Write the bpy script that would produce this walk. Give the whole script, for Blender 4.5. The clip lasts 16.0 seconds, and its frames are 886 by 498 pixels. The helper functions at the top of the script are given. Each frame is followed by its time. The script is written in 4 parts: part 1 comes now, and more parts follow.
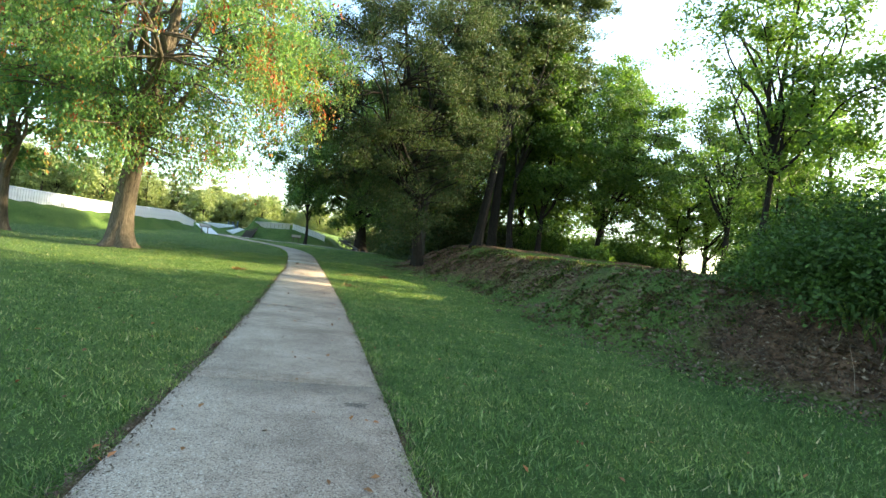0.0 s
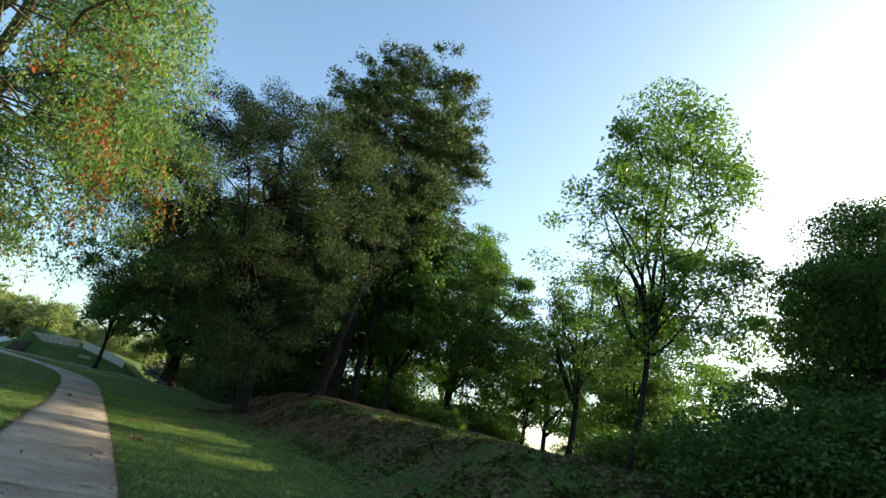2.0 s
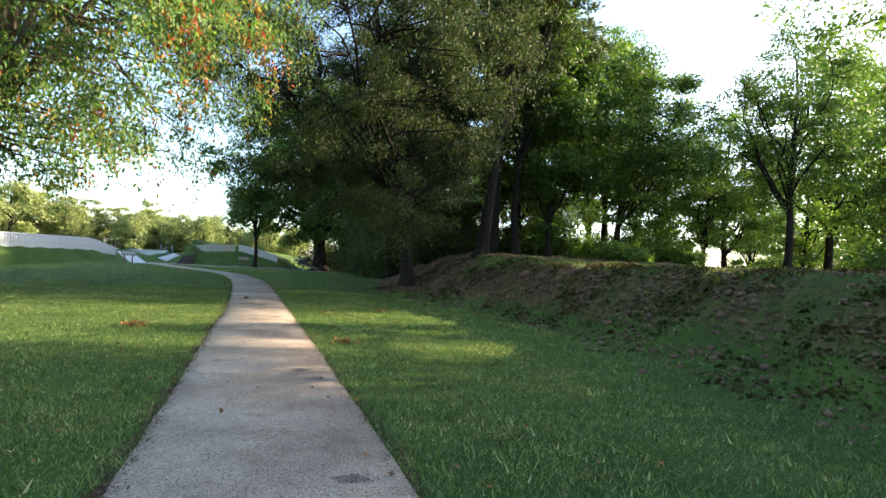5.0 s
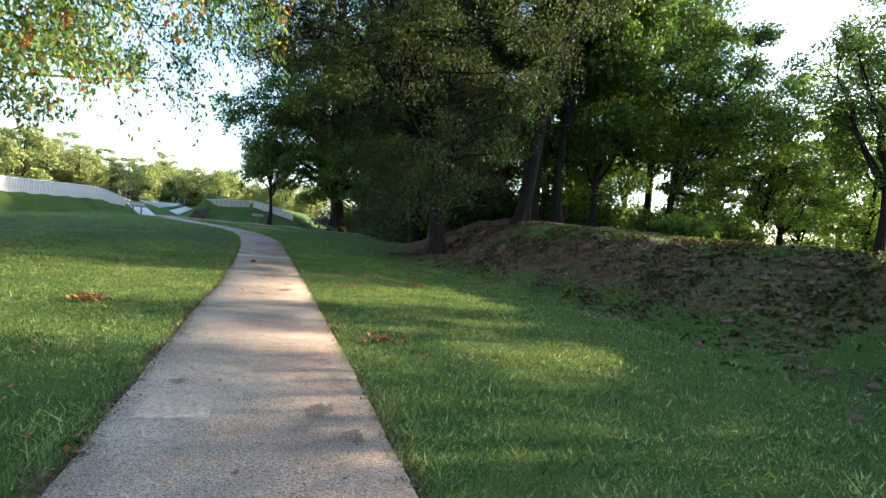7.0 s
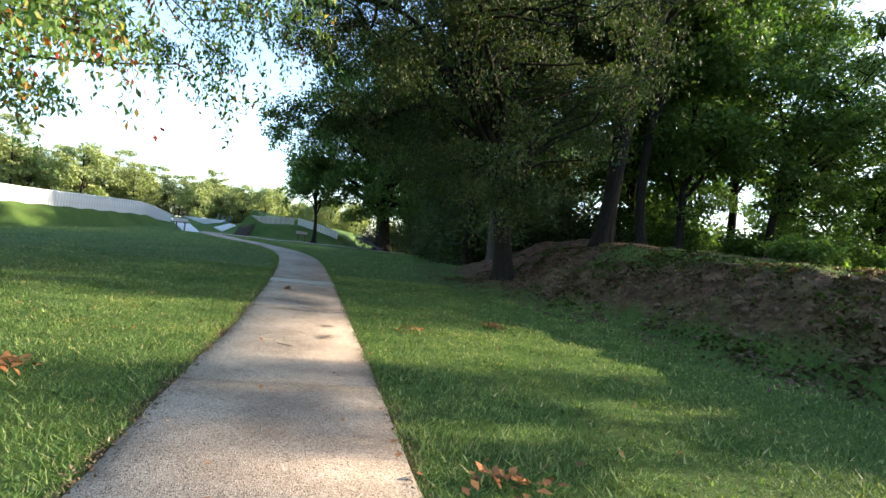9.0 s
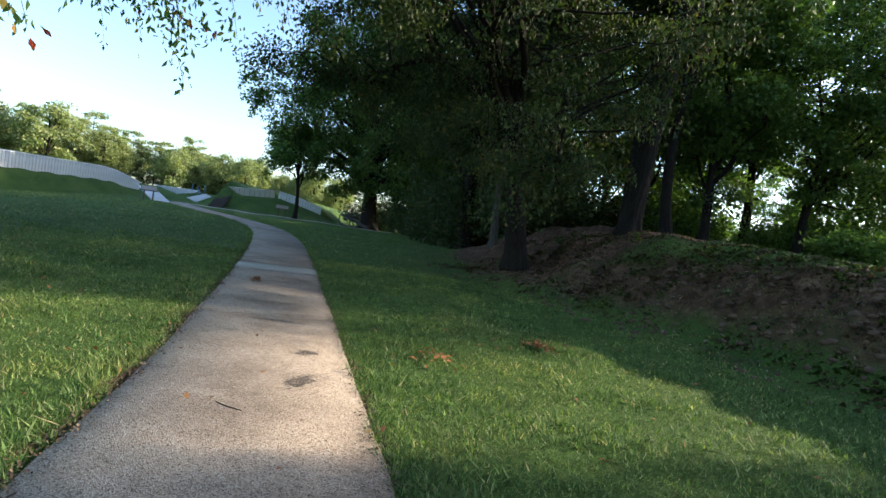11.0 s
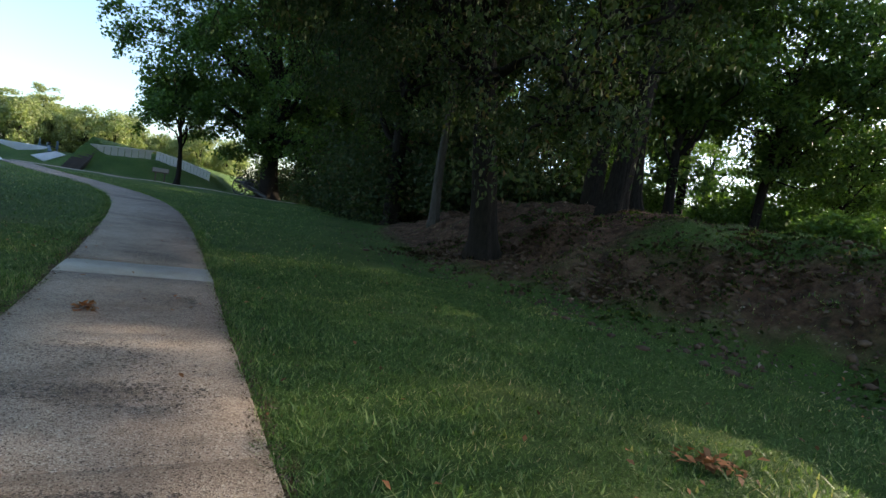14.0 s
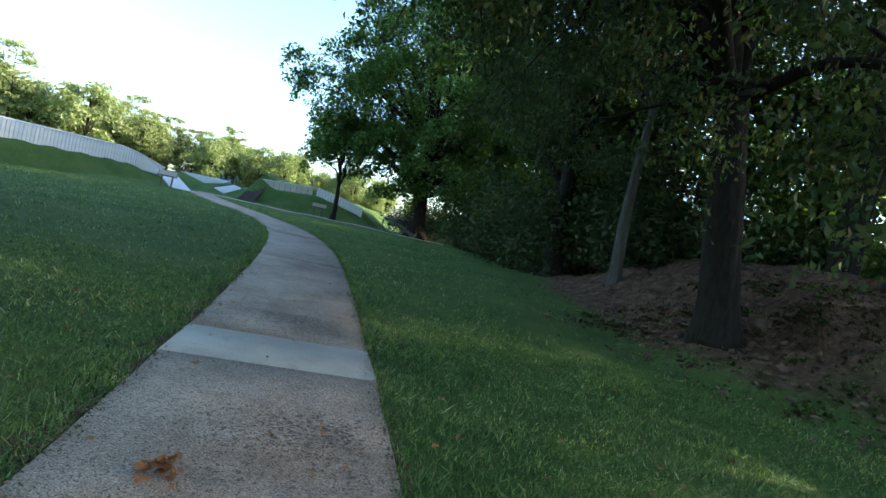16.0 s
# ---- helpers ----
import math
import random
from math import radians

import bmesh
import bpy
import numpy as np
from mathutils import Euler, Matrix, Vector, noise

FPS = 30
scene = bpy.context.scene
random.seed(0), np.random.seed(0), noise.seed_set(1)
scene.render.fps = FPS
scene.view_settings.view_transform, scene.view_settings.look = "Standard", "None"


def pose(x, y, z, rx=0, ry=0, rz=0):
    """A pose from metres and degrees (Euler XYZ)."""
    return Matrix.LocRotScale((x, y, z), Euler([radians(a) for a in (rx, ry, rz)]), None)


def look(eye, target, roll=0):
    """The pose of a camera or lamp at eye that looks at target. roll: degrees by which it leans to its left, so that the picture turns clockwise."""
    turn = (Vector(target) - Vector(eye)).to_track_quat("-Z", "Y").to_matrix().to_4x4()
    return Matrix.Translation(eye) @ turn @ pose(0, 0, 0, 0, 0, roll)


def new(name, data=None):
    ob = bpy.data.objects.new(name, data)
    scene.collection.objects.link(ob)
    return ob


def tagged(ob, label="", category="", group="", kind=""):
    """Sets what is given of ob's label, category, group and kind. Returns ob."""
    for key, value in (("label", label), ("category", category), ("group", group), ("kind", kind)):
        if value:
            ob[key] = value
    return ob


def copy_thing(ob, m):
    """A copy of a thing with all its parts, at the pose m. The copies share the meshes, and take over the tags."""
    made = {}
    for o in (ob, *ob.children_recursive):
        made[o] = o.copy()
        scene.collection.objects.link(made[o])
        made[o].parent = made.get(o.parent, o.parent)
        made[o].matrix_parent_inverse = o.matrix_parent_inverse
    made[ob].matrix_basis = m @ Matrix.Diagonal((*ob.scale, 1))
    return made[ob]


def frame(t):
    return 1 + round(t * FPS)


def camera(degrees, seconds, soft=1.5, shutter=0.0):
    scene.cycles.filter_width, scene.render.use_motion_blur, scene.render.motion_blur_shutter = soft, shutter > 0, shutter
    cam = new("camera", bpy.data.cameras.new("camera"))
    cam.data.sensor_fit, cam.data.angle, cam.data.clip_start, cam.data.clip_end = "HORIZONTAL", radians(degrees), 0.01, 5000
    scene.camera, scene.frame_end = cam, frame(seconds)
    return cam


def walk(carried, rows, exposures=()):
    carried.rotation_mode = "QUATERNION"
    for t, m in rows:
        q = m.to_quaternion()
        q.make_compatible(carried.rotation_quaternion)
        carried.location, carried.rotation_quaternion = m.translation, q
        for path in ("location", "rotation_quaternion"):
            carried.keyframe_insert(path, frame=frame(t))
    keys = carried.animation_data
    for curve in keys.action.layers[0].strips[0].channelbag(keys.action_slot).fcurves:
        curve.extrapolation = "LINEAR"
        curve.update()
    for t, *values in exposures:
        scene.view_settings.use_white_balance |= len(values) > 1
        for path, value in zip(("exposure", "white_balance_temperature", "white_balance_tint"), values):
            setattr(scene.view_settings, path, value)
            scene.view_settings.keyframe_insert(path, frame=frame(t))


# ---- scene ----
cam = camera(81.0, 16.0)
PATH = [
    (0, (0.000, 0.000, 1.364), (0.060, 1.999, 1.402), 7.1),
    (0.5, (-0.066, 0.709, 1.340), (0.021, 2.707, 1.364), 7.1),
    (1, (-0.182, 1.441, 1.381), (0.007, 3.432, 1.399), 6.7),
    (1.5, (-0.298, 2.208, 1.427), (0.161, 4.132, 1.722), 8.2),
    (2, (-0.491, 3.008, 1.452), (0.030, 4.811, 2.144), 13.1),
    (2.5, (-0.730, 3.766, 1.414), (-0.315, 5.597, 2.104), 11.1),
    (3, (-0.985, 4.569, 1.417), (-0.715, 6.470, 1.976), 6.7),
    (3.5, (-1.242, 5.394, 1.471), (-1.036, 7.346, 1.854), 4.7),
    (4, (-1.446, 6.161, 1.444), (-1.273, 8.140, 1.668), 2.2),
    (4.5, (-1.668, 6.909, 1.424), (-1.467, 8.895, 1.558), 2.8),
    (5, (-1.839, 7.679, 1.394), (-1.605, 9.663, 1.490), 3.0),
    (5.2, (-1.913, 7.976, 1.417), (-1.690, 9.962, 1.497), 3.8),
    (7.3, (-2.444, 11.276, 1.412), (-2.260, 13.267, 1.366), 5.6),
    (7.5, (-2.510, 11.626, 1.421), (-2.354, 13.620, 1.377), 5.1),
    (8, (-2.658, 12.415, 1.467), (-2.560, 14.412, 1.453), 5.0),
    (8.5, (-2.803, 13.212, 1.449), (-2.742, 15.211, 1.464), 5.6),
    (8.7, (-2.870, 13.520, 1.421), (-2.835, 15.519, 1.443), 5.9),
    (10.8, (-3.503, 16.456, 1.474), (-3.463, 18.455, 1.422), 8.1),
    (11, (-3.569, 16.732, 1.475), (-3.472, 18.729, 1.423), 8.3),
    (11.5, (-3.681, 17.437, 1.469), (-3.416, 19.416, 1.353), 7.5),
    (12, (-3.856, 18.161, 1.458), (-3.501, 20.120, 1.266), 8.9),
    (12.5, (-4.023, 18.787, 1.499), (-3.583, 20.727, 1.296), 11.0),
    (13, (-4.217, 19.502, 1.482), (-3.793, 21.449, 1.312), 9.8),
    (13.5, (-4.397, 20.194, 1.480), (-3.955, 22.140, 1.350), 11.3),
    (14, (-4.457, 20.860, 1.474), (-3.969, 22.797, 1.367), 9.0),
    (14.5, (-4.706, 21.657, 1.475), (-4.315, 23.616, 1.380), 11.4),
    (15, (-4.903, 22.349, 1.483), (-4.690, 24.336, 1.388), 10.3),
    (15.5, (-5.088, 23.048, 1.507), (-5.067, 25.047, 1.511), 12.9),
    (16, (-5.217, 23.685, 1.524), (-5.254, 25.684, 1.481), 12.3),
]
EXPOSURES = [(0, 2.6, 7700, 0), (1.0, 2.6, 7700, -2), (1.55, 2.65, 7400, 0), (2.2, 0.95, 7000, 0), (3.2, 0.9, 7150, 4), (4.0, 1.5, 7350, 9), (5.0, 2.2, 7250, 10), (7.5, 2.25, 7000, 11),
             (8.7, 2.2, 6850, 9), (11.0, 1.65, 6400, 8), (12.5, 1.7, 6300, 10), (13.6, 1.65, 6500, 10), (14.2, 1.5, 6700, 10), (14.8, 1.35, 6700, 9), (15.6, 2.2, 6450, 6), (16.0, 2.2, 6250, 4)]
walk(cam, [(t, look(eye, target, roll)) for t, eye, target, roll in PATH], EXPOSURES)

# ---- sky and sun: low sun to the right of the walk ----
SUN_AZ, SUN_EL = radians(79), radians(20)  # from +y towards +x; above the horizon
TO_SUN = Vector((math.sin(SUN_AZ) * math.cos(SUN_EL), math.cos(SUN_AZ) * math.cos(SUN_EL), math.sin(SUN_EL)))
world = bpy.data.worlds.new("sky")
scene.world = world
world.use_nodes = True
sky = world.node_tree.nodes.new("ShaderNodeTexSky")
sky.sky_type, sky.sun_disc, sky.sun_elevation, sky.sun_rotation = "NISHITA", False, SUN_EL, SUN_AZ
sky.air_density, sky.dust_density, sky.ozone_density = 1.0, 1.5, 2.4
background = world.node_tree.nodes["Background"]
background.inputs["Strength"].default_value = 0.15
world.node_tree.links.new(sky.outputs[0], background.inputs["Color"])
sun = new("sun", bpy.data.lights.new("sun", "SUN"))
sun.data.energy, sun.data.angle, sun.data.color = 4.0, radians(0.6), (1.0, 0.86, 0.66)
sun.matrix_world = look(TO_SUN * 100, (0, 0, 0))


# ---- materials ----
def material(name):
    m = bpy.data.materials.new(name)
    m.use_nodes = True
    nt = m.node_tree
    return m, nt, nt.nodes["Principled BSDF"]


def node(nt, kind, **values):
    n = nt.nodes.new(kind)
    for k, v in values.items():
        n.inputs[k].default_value = v
    return n


def ramp(nt, source, stops):
    r = nt.nodes.new("ShaderNodeValToRGB")
    while len(r.color_ramp.elements) < len(stops):
        r.color_ramp.elements.new(0.5)
    for e, (p, c) in zip(r.color_ramp.elements, stops):
        e.position, e.color = p, (*c, 1)
    nt.links.new(source, r.inputs[0])
    return r.outputs[0]


def mix(nt, factor, a, b, mode="MIX"):
    m = nt.nodes.new("ShaderNodeMix")
    m.data_type, m.blend_type = "RGBA", mode
    for socket, v in ((m.inputs[0], factor), (m.inputs[6], a), (m.inputs[7], b)):
        if hasattr(v, "is_linked"):
            nt.links.new(v, socket)
        elif isinstance(v, (int, float)):
            socket.default_value = v
        else:
            socket.default_value = (*v, 1)
    return m.outputs[2]


def coords(nt):
    return nt.nodes.new("ShaderNodeTexCoord").outputs["Object"]


def noise_at(nt, where, scale, detail=4.0, rough=0.6):
    n = node(nt, "ShaderNodeTexNoise", Scale=scale, Detail=detail, Roughness=rough)
    nt.links.new(where, n.inputs["Vector"])
    return n.outputs["Fac"]


def bump(nt, bsdf, height, strength, distance):
    b = node(nt, "ShaderNodeBump", Strength=strength, Distance=distance)
    nt.links.new(height, b.inputs["Height"])
    nt.links.new(b.outputs[0], bsdf.inputs["Normal"])


def math_node(nt, op, a, b=0.0, clamp=False):
    m = nt.nodes.new("ShaderNodeMath")
    m.operation, m.use_clamp = op, clamp
    for socket, v in zip(m.inputs, (a, b)):
        if hasattr(v, "is_linked"):
            nt.links.new(v, socket)
        else:
            socket.default_value = v
    return m.outputs[0]


def plain(name, color, rough=0.7, metallic=0.0, vary=0.25, scale=6.0, relief=0.2):
    """A surface of one colour with soft stains and a fine grain."""
    m, nt, b = material(name)
    where = coords(nt)
    n = noise_at(nt, where, scale, 6)
    dark, light = (tuple(c * (1 - vary) for c in color), tuple(min(1, c * (1 + vary)) for c in color))
    nt.links.new(ramp(nt, n, [(0.3, dark), (0.7, light)]), b.inputs["Base Color"])
    b.inputs["Roughness"].default_value, b.inputs["Metallic"].default_value = rough, metallic
    bump(nt, b, noise_at(nt, where, scale * 12, 3), relief, 0.01)
    return m


def leaf_material(name, stops, through_color, gloss=0.5, blend=0.35, patches=0.0):
    """Leaves: each has its own tint; light comes through them."""
    m, nt, b = material(name)
    rnd = nt.nodes.new("ShaderNodeNewGeometry").outputs["Random Per Island"]
    tint = ramp(nt, rnd, stops)
    if patches:
        where = coords(nt)
        tint = mix(nt, patches, tint, ramp(nt, noise_at(nt, where, 0.55, 6, 0.65), [(0.3, (0.55, 0.66, 0.6)), (0.5, (1.0, 1.0, 1.0)), (0.72, (1.75, 1.3, 1.3))]), "MULTIPLY")
        tint = mix(nt, patches, tint, ramp(nt, noise_at(nt, where, 3.2, 4, 0.6), [(0.33, (0.62, 0.68, 0.62)), (0.5, (1.0, 1.0, 1.0)), (0.68, (1.4, 1.28, 1.2))]), "MULTIPLY")
    nt.links.new(tint, b.inputs["Base Color"])
    b.inputs["Roughness"].default_value = gloss
    b.inputs["Specular IOR Level"].default_value = 0.2
    t = nt.nodes.new("ShaderNodeBsdfTranslucent")
    nt.links.new(mix(nt, 1.0, tint, through_color, "MULTIPLY"), t.inputs["Color"])
    s = nt.nodes.new("ShaderNodeMixShader")
    s.inputs[0].default_value = blend
    nt.links.new(b.outputs[0], s.inputs[1])
    nt.links.new(t.outputs[0], s.inputs[2])
    nt.links.new(s.outputs[0], nt.nodes["Material Output"].inputs["Surface"])
    return m


def bark_material(name, dark, light):
    m, nt, b = material(name)
    where = coords(nt)
    stretch = nt.nodes.new("ShaderNodeMapping")
    stretch.inputs["Scale"].default_value = (9, 9, 1.6)
    nt.links.new(where, stretch.inputs["Vector"])
    n = noise_at(nt, stretch.outputs[0], 2.2, 8, 0.65)
    blotch = noise_at(nt, where, 1.3, 3)
    c = ramp(nt, n, [(0.38, dark), (0.6, light)])
    nt.links.new(mix(nt, blotch, c, tuple(v * 0.75 for v in light)), b.inputs["Base Color"])
    b.inputs["Roughness"].default_value = 0.95
    b.inputs["Specular IOR Level"].default_value = 0.1
    bump(nt, b, n, 0.9, 0.04)
    return m


def ground_material():
    m, nt, b = material("lawn_and_soil")
    where = coords(nt)
    wide, fine = noise_at(nt, where, 0.5, 5), noise_at(nt, where, 45, 5, 0.7)
    green = ramp(nt, wide, [(0.3, (0.06, 0.12, 0.028)), (0.55, (0.095, 0.165, 0.038)), (0.75, (0.15, 0.185, 0.06))])
    grain = ramp(nt, fine, [(0.3, (0.35, 0.35, 0.35)), (0.7, (1.25, 1.25, 1.1))])
    green = mix(nt, 1.0, green, grain, "MULTIPLY")
    soil = ramp(nt, noise_at(nt, where, 3.5, 8, 0.7), [(0.35, (0.035, 0.021, 0.014)), (0.52, (0.13, 0.074, 0.046)), (0.7, (0.25, 0.16, 0.105))])
    bare = nt.nodes.new("ShaderNodeAttribute")
    bare.attribute_name = "bare"
    patch = noise_at(nt, where, 1.1, 6, 0.65)
    f = math_node(nt, "MULTIPLY_ADD", bare.outputs["Fac"], 2.4)
    nt.nodes[-1].inputs[2].default_value = -1.25
    f = math_node(nt, "ADD", f, patch)
    f = math_node(nt, "MULTIPLY", f, 1.7, True)
    nt.links.new(mix(nt, f, green, soil), b.inputs["Base Color"])
    b.inputs["Roughness"].default_value = 0.95
    b.inputs["Specular IOR Level"].default_value = 0.2
    clods = math_node(nt, "MULTIPLY", noise_at(nt, where, 7, 6, 0.7), 2.5)
    bump(nt, b, math_node(nt, "ADD", fine, clods), 0.9, 0.06)
    return m


def aggregate_material(name, tones, pebble=70.0, stain=0.65):
    """Worn exposed-aggregate concrete."""
    m, nt, b = material(name)
    where = coords(nt)
    v = node(nt, "ShaderNodeTexVoronoi", Scale=pebble)
    nt.links.new(where, v.inputs["Vector"])
    bw = nt.nodes.new("ShaderNodeSeparateColor")
    nt.links.new(v.outputs["Color"], bw.inputs[0])
    stones = ramp(nt, bw.outputs[0], tones)
    fine = noise_at(nt, where, 160, 3)
    stones = mix(nt, 0.5, stones, ramp(nt, fine, [(0.3, (0.45, 0.43, 0.4)), (0.7, (1.0, 0.98, 0.93))]), "MULTIPLY")
    wear = ramp(nt, noise_at(nt, where, 0.9, 7, 0.65), [(0.35, (0.5, 0.47, 0.45)), (0.6, (1, 1, 1))])
    blots = ramp(nt, noise_at(nt, where, 4.5, 5, 0.7), [(0.3, (0.6, 0.58, 0.56)), (0.45, (1, 1, 1))])
    wear = mix(nt, 0.8, wear, blots, "MULTIPLY")
    nt.links.new(mix(nt, stain, stones, wear, "MULTIPLY"), b.inputs["Base Color"])
    b.inputs["Roughness"].default_value = 0.85
    bump(nt, b, v.outputs["Distance"], 0.6, 0.006)
    return m


MAT_GROUND = ground_material()
MAT_PATH = aggregate_material("exposed_aggregate", [(0.0, (0.085, 0.064, 0.05)), (0.12, (0.17, 0.13, 0.105)), (0.2, (0.35, 0.27, 0.215)), (0.6, (0.42, 0.33, 0.265)), (0.85, (0.5, 0.41, 0.335)), (1.0, (0.64, 0.58, 0.5))], 140, 0.85)
MAT_SLAB = aggregate_material("smooth_concrete", [(0.0, (0.47, 0.45, 0.41)), (1.0, (0.56, 0.54, 0.5))], 120, 0.5)
MAT_TAR = aggregate_material("dark_patch", [(0.0, (0.06, 0.047, 0.04)), (0.6, (0.165, 0.125, 0.1)), (0.85, (0.3, 0.24, 0.19)), (1.0, (0.46, 0.39, 0.32))], 140, 0.4)
MAT_SOIL = plain("loose_soil", (0.1, 0.063, 0.04), 0.95, vary=0.5, scale=5, relief=0.6)
MAT_GRAVEL = aggregate_material("pale_gravel", [(0.0, (0.38, 0.29, 0.23)), (1.0, (0.58, 0.47, 0.38))], 40, 0.4)
MAT_WHITE = plain("weathered_white_boards", (0.72, 0.73, 0.75), 0.7, vary=0.1, scale=3)
MAT_TAN = plain("tan_concrete", (0.5, 0.47, 0.4), 0.85, vary=0.12, scale=2)
MAT_IRON = plain("black_iron", (0.03, 0.032, 0.035), 0.5, 0.3, scale=8)
MAT_CARRIAGE = plain("blue_grey_carriage", (0.08, 0.13, 0.16), 0.6, scale=8)
MAT_WOOD = plain("brown_post", (0.13, 0.09, 0.06), 0.8, scale=10)
MAT_PANEL = plain("sign_panel", (0.26, 0.21, 0.15), 0.4, scale=14, vary=0.3)
MAT_TIMBER = plain("dark_step_timber", (0.07, 0.055, 0.045), 0.85, scale=9)
BARK_OAK = bark_material("oak_bark", (0.02, 0.015, 0.011), (0.17, 0.135, 0.1))
# near-black bark: the shade on the trunks is put into this tone
BARK_DARK = bark_material("shade_darkened_bark", (0.011, 0.009, 0.008), (0.033, 0.028, 0.024))
BARK_GREY = bark_material("grey_bark", (0.04, 0.036, 0.032), (0.105, 0.096, 0.084))
THROUGH = (1.15, 1.3, 0.55)
LEAF_OAK = leaf_material("pin_oak_leaves", [(0.0, (0.09, 0.175, 0.08)), (0.5, (0.14, 0.25, 0.105)), (0.85, (0.2, 0.3, 0.11)), (0.96, (0.35, 0.31, 0.1)), (1.0, (0.4, 0.2, 0.08))], THROUGH, 0.5, 0.5)
LEAF_TURNED = leaf_material("turned_oak_leaves", [(0.0, (0.14, 0.17, 0.04)), (0.3, (0.27, 0.2, 0.05)), (0.6, (0.36, 0.13, 0.04)), (1.0, (0.33, 0.06, 0.035))], (1.2, 0.9, 0.6))
# oak leaf colour, kept dark to carry the grove's shade as well
LEAF_DARK = leaf_material("dark_oak_and_shade_leaves", [(0.0, (0.028, 0.05, 0.021)), (0.6, (0.048, 0.076, 0.028)), (0.92, (0.082, 0.1, 0.04)), (1.0, (0.13, 0.085, 0.045))], THROUGH, 0.65, 0.3)
LEAF_MID = leaf_material("maple_leaves", [(0.0, (0.045, 0.09, 0.025)), (0.6, (0.075, 0.14, 0.035)), (1.0, (0.13, 0.2, 0.05))], THROUGH)
# locust green; also paints sunlight and haze into undergrowth and bank trees
LEAF_LIGHT = leaf_material("locust_and_paled_leaves", [(0.0, (0.075, 0.14, 0.04)), (0.6, (0.115, 0.2, 0.055)), (1.0, (0.18, 0.27, 0.07))], THROUGH, 0.45, 0.5)
LEAF_BUSH = leaf_material("bush_leaves", [(0.0, (0.03, 0.065, 0.02)), (0.6, (0.05, 0.1, 0.027)), (1.0, (0.09, 0.16, 0.04))], THROUGH)
# far leaves: distance haze and sunlight are put into this pale colour
LEAF_HAZY_WOODS = leaf_material("haze_paled_wood_leaves", [(0.0, (0.17, 0.22, 0.1)), (0.6, (0.25, 0.29, 0.14)), (1.0, (0.33, 0.34, 0.17))], THROUGH, 0.6, 0.4)
NEEDLES = leaf_material("pine_needles", [(0.0, (0.045, 0.085, 0.036)), (0.6, (0.085, 0.13, 0.052)), (1.0, (0.15, 0.17, 0.065))], (1.0, 1.1, 0.5), 0.5, 0.2)
BLADES = leaf_material("grass_blades", [(0.0, (0.025, 0.06, 0.016)), (0.4, (0.09, 0.17, 0.05)), (0.75, (0.18, 0.27, 0.09)), (0.93, (0.28, 0.345, 0.15)), (1.0, (0.44, 0.37, 0.23))], (1.2, 1.3, 0.5), 0.55, 0.35, 0.85)
LITTER = leaf_material("fallen_leaves", [(0.0, (0.12, 0.06, 0.03)), (0.5, (0.25, 0.12, 0.05)), (1.0, (0.4, 0.15, 0.06))], (1, 0.9, 0.7), 0.7, 0.1)
LITTER_GREY = leaf_material("dead_leaves", [(0.0, (0.05, 0.033, 0.022)), (0.6, (0.11, 0.078, 0.052)), (0.92, (0.18, 0.135, 0.095)), (1.0, (0.32, 0.25, 0.19))], (1, 0.9, 0.7), 0.7, 0.1)

LITTER_STRAW = leaf_material("dry_grass", [(0.0, (0.1, 0.075, 0.045)), (0.6, (0.17, 0.13, 0.08)), (1.0, (0.28, 0.22, 0.14))], (1, 0.9, 0.7), 0.7, 0.2)


# ---- helpers for meshes ----
def mesh_from(name, verts, faces, mat, smooth=False):
    """A mesh from arrays: verts (n, 3), faces (m, k) of one size, or a list of such arrays."""
    me = bpy.data.meshes.new(name)
    groups = faces if isinstance(faces, list) else [faces]
    groups = [np.asarray(f, np.int32) for f in groups if len(f)]
    me.vertices.add(len(verts))
    me.vertices.foreach_set("co", np.asarray(verts, np.float32).ravel())
    loops = np.concatenate([f.ravel() for f in groups])
    sizes = np.concatenate([np.full(len(f), f.shape[1], np.int32) for f in groups])
    me.loops.add(len(loops))
    me.loops.foreach_set("vertex_index", loops)
    me.polygons.add(len(sizes))
    me.polygons.foreach_set("loop_start", np.r_[0, np.cumsum(sizes)[:-1]].astype(np.int32))
    if smooth:
        me.polygons.foreach_set("use_smooth", np.ones(len(sizes), bool))
    me.update(calc_edges=True)
    me.validate()
    if mat:
        me.materials.append(mat)
    return me


def part(name, data, mat, parent, label=""):
    """Links a bmesh or a mesh as one object under a thing or a part."""
    if isinstance(data, bmesh.types.BMesh):
        me = bpy.data.meshes.new(name)
        data.to_mesh(me)
        data.free()
        me.materials.append(mat)
        data = me
    ob = new(name, data)
    ob.parent = parent
    return tagged(ob, label) if label else ob


def thing(name, label, category, m=None, group="", kind=""):
    ob = new(name)
    ob.empty_display_size = 0.2
    if m is not None:
        ob.matrix_basis = m
    return tagged(ob, label, category, group, kind)


def box(bm, x0, x1, y0, y1, z0, z1, bevel=0.0, m=None):
    made = bmesh.ops.create_cube(bm, size=1.0)["verts"]
    for v in made:
        v.co = Vector((x0 + (v.co.x + 0.5) * (x1 - x0), y0 + (v.co.y + 0.5) * (y1 - y0), z0 + (v.co.z + 0.5) * (z1 - z0)))
    if bevel:
        edges = list({e for v in made for e in v.link_edges})
        made = bmesh.ops.bevel(bm, geom=edges, offset=bevel, segments=1, affect="EDGES")["verts"]
    if m is not None:
        bmesh.ops.transform(bm, matrix=m, verts=made)
    return bm


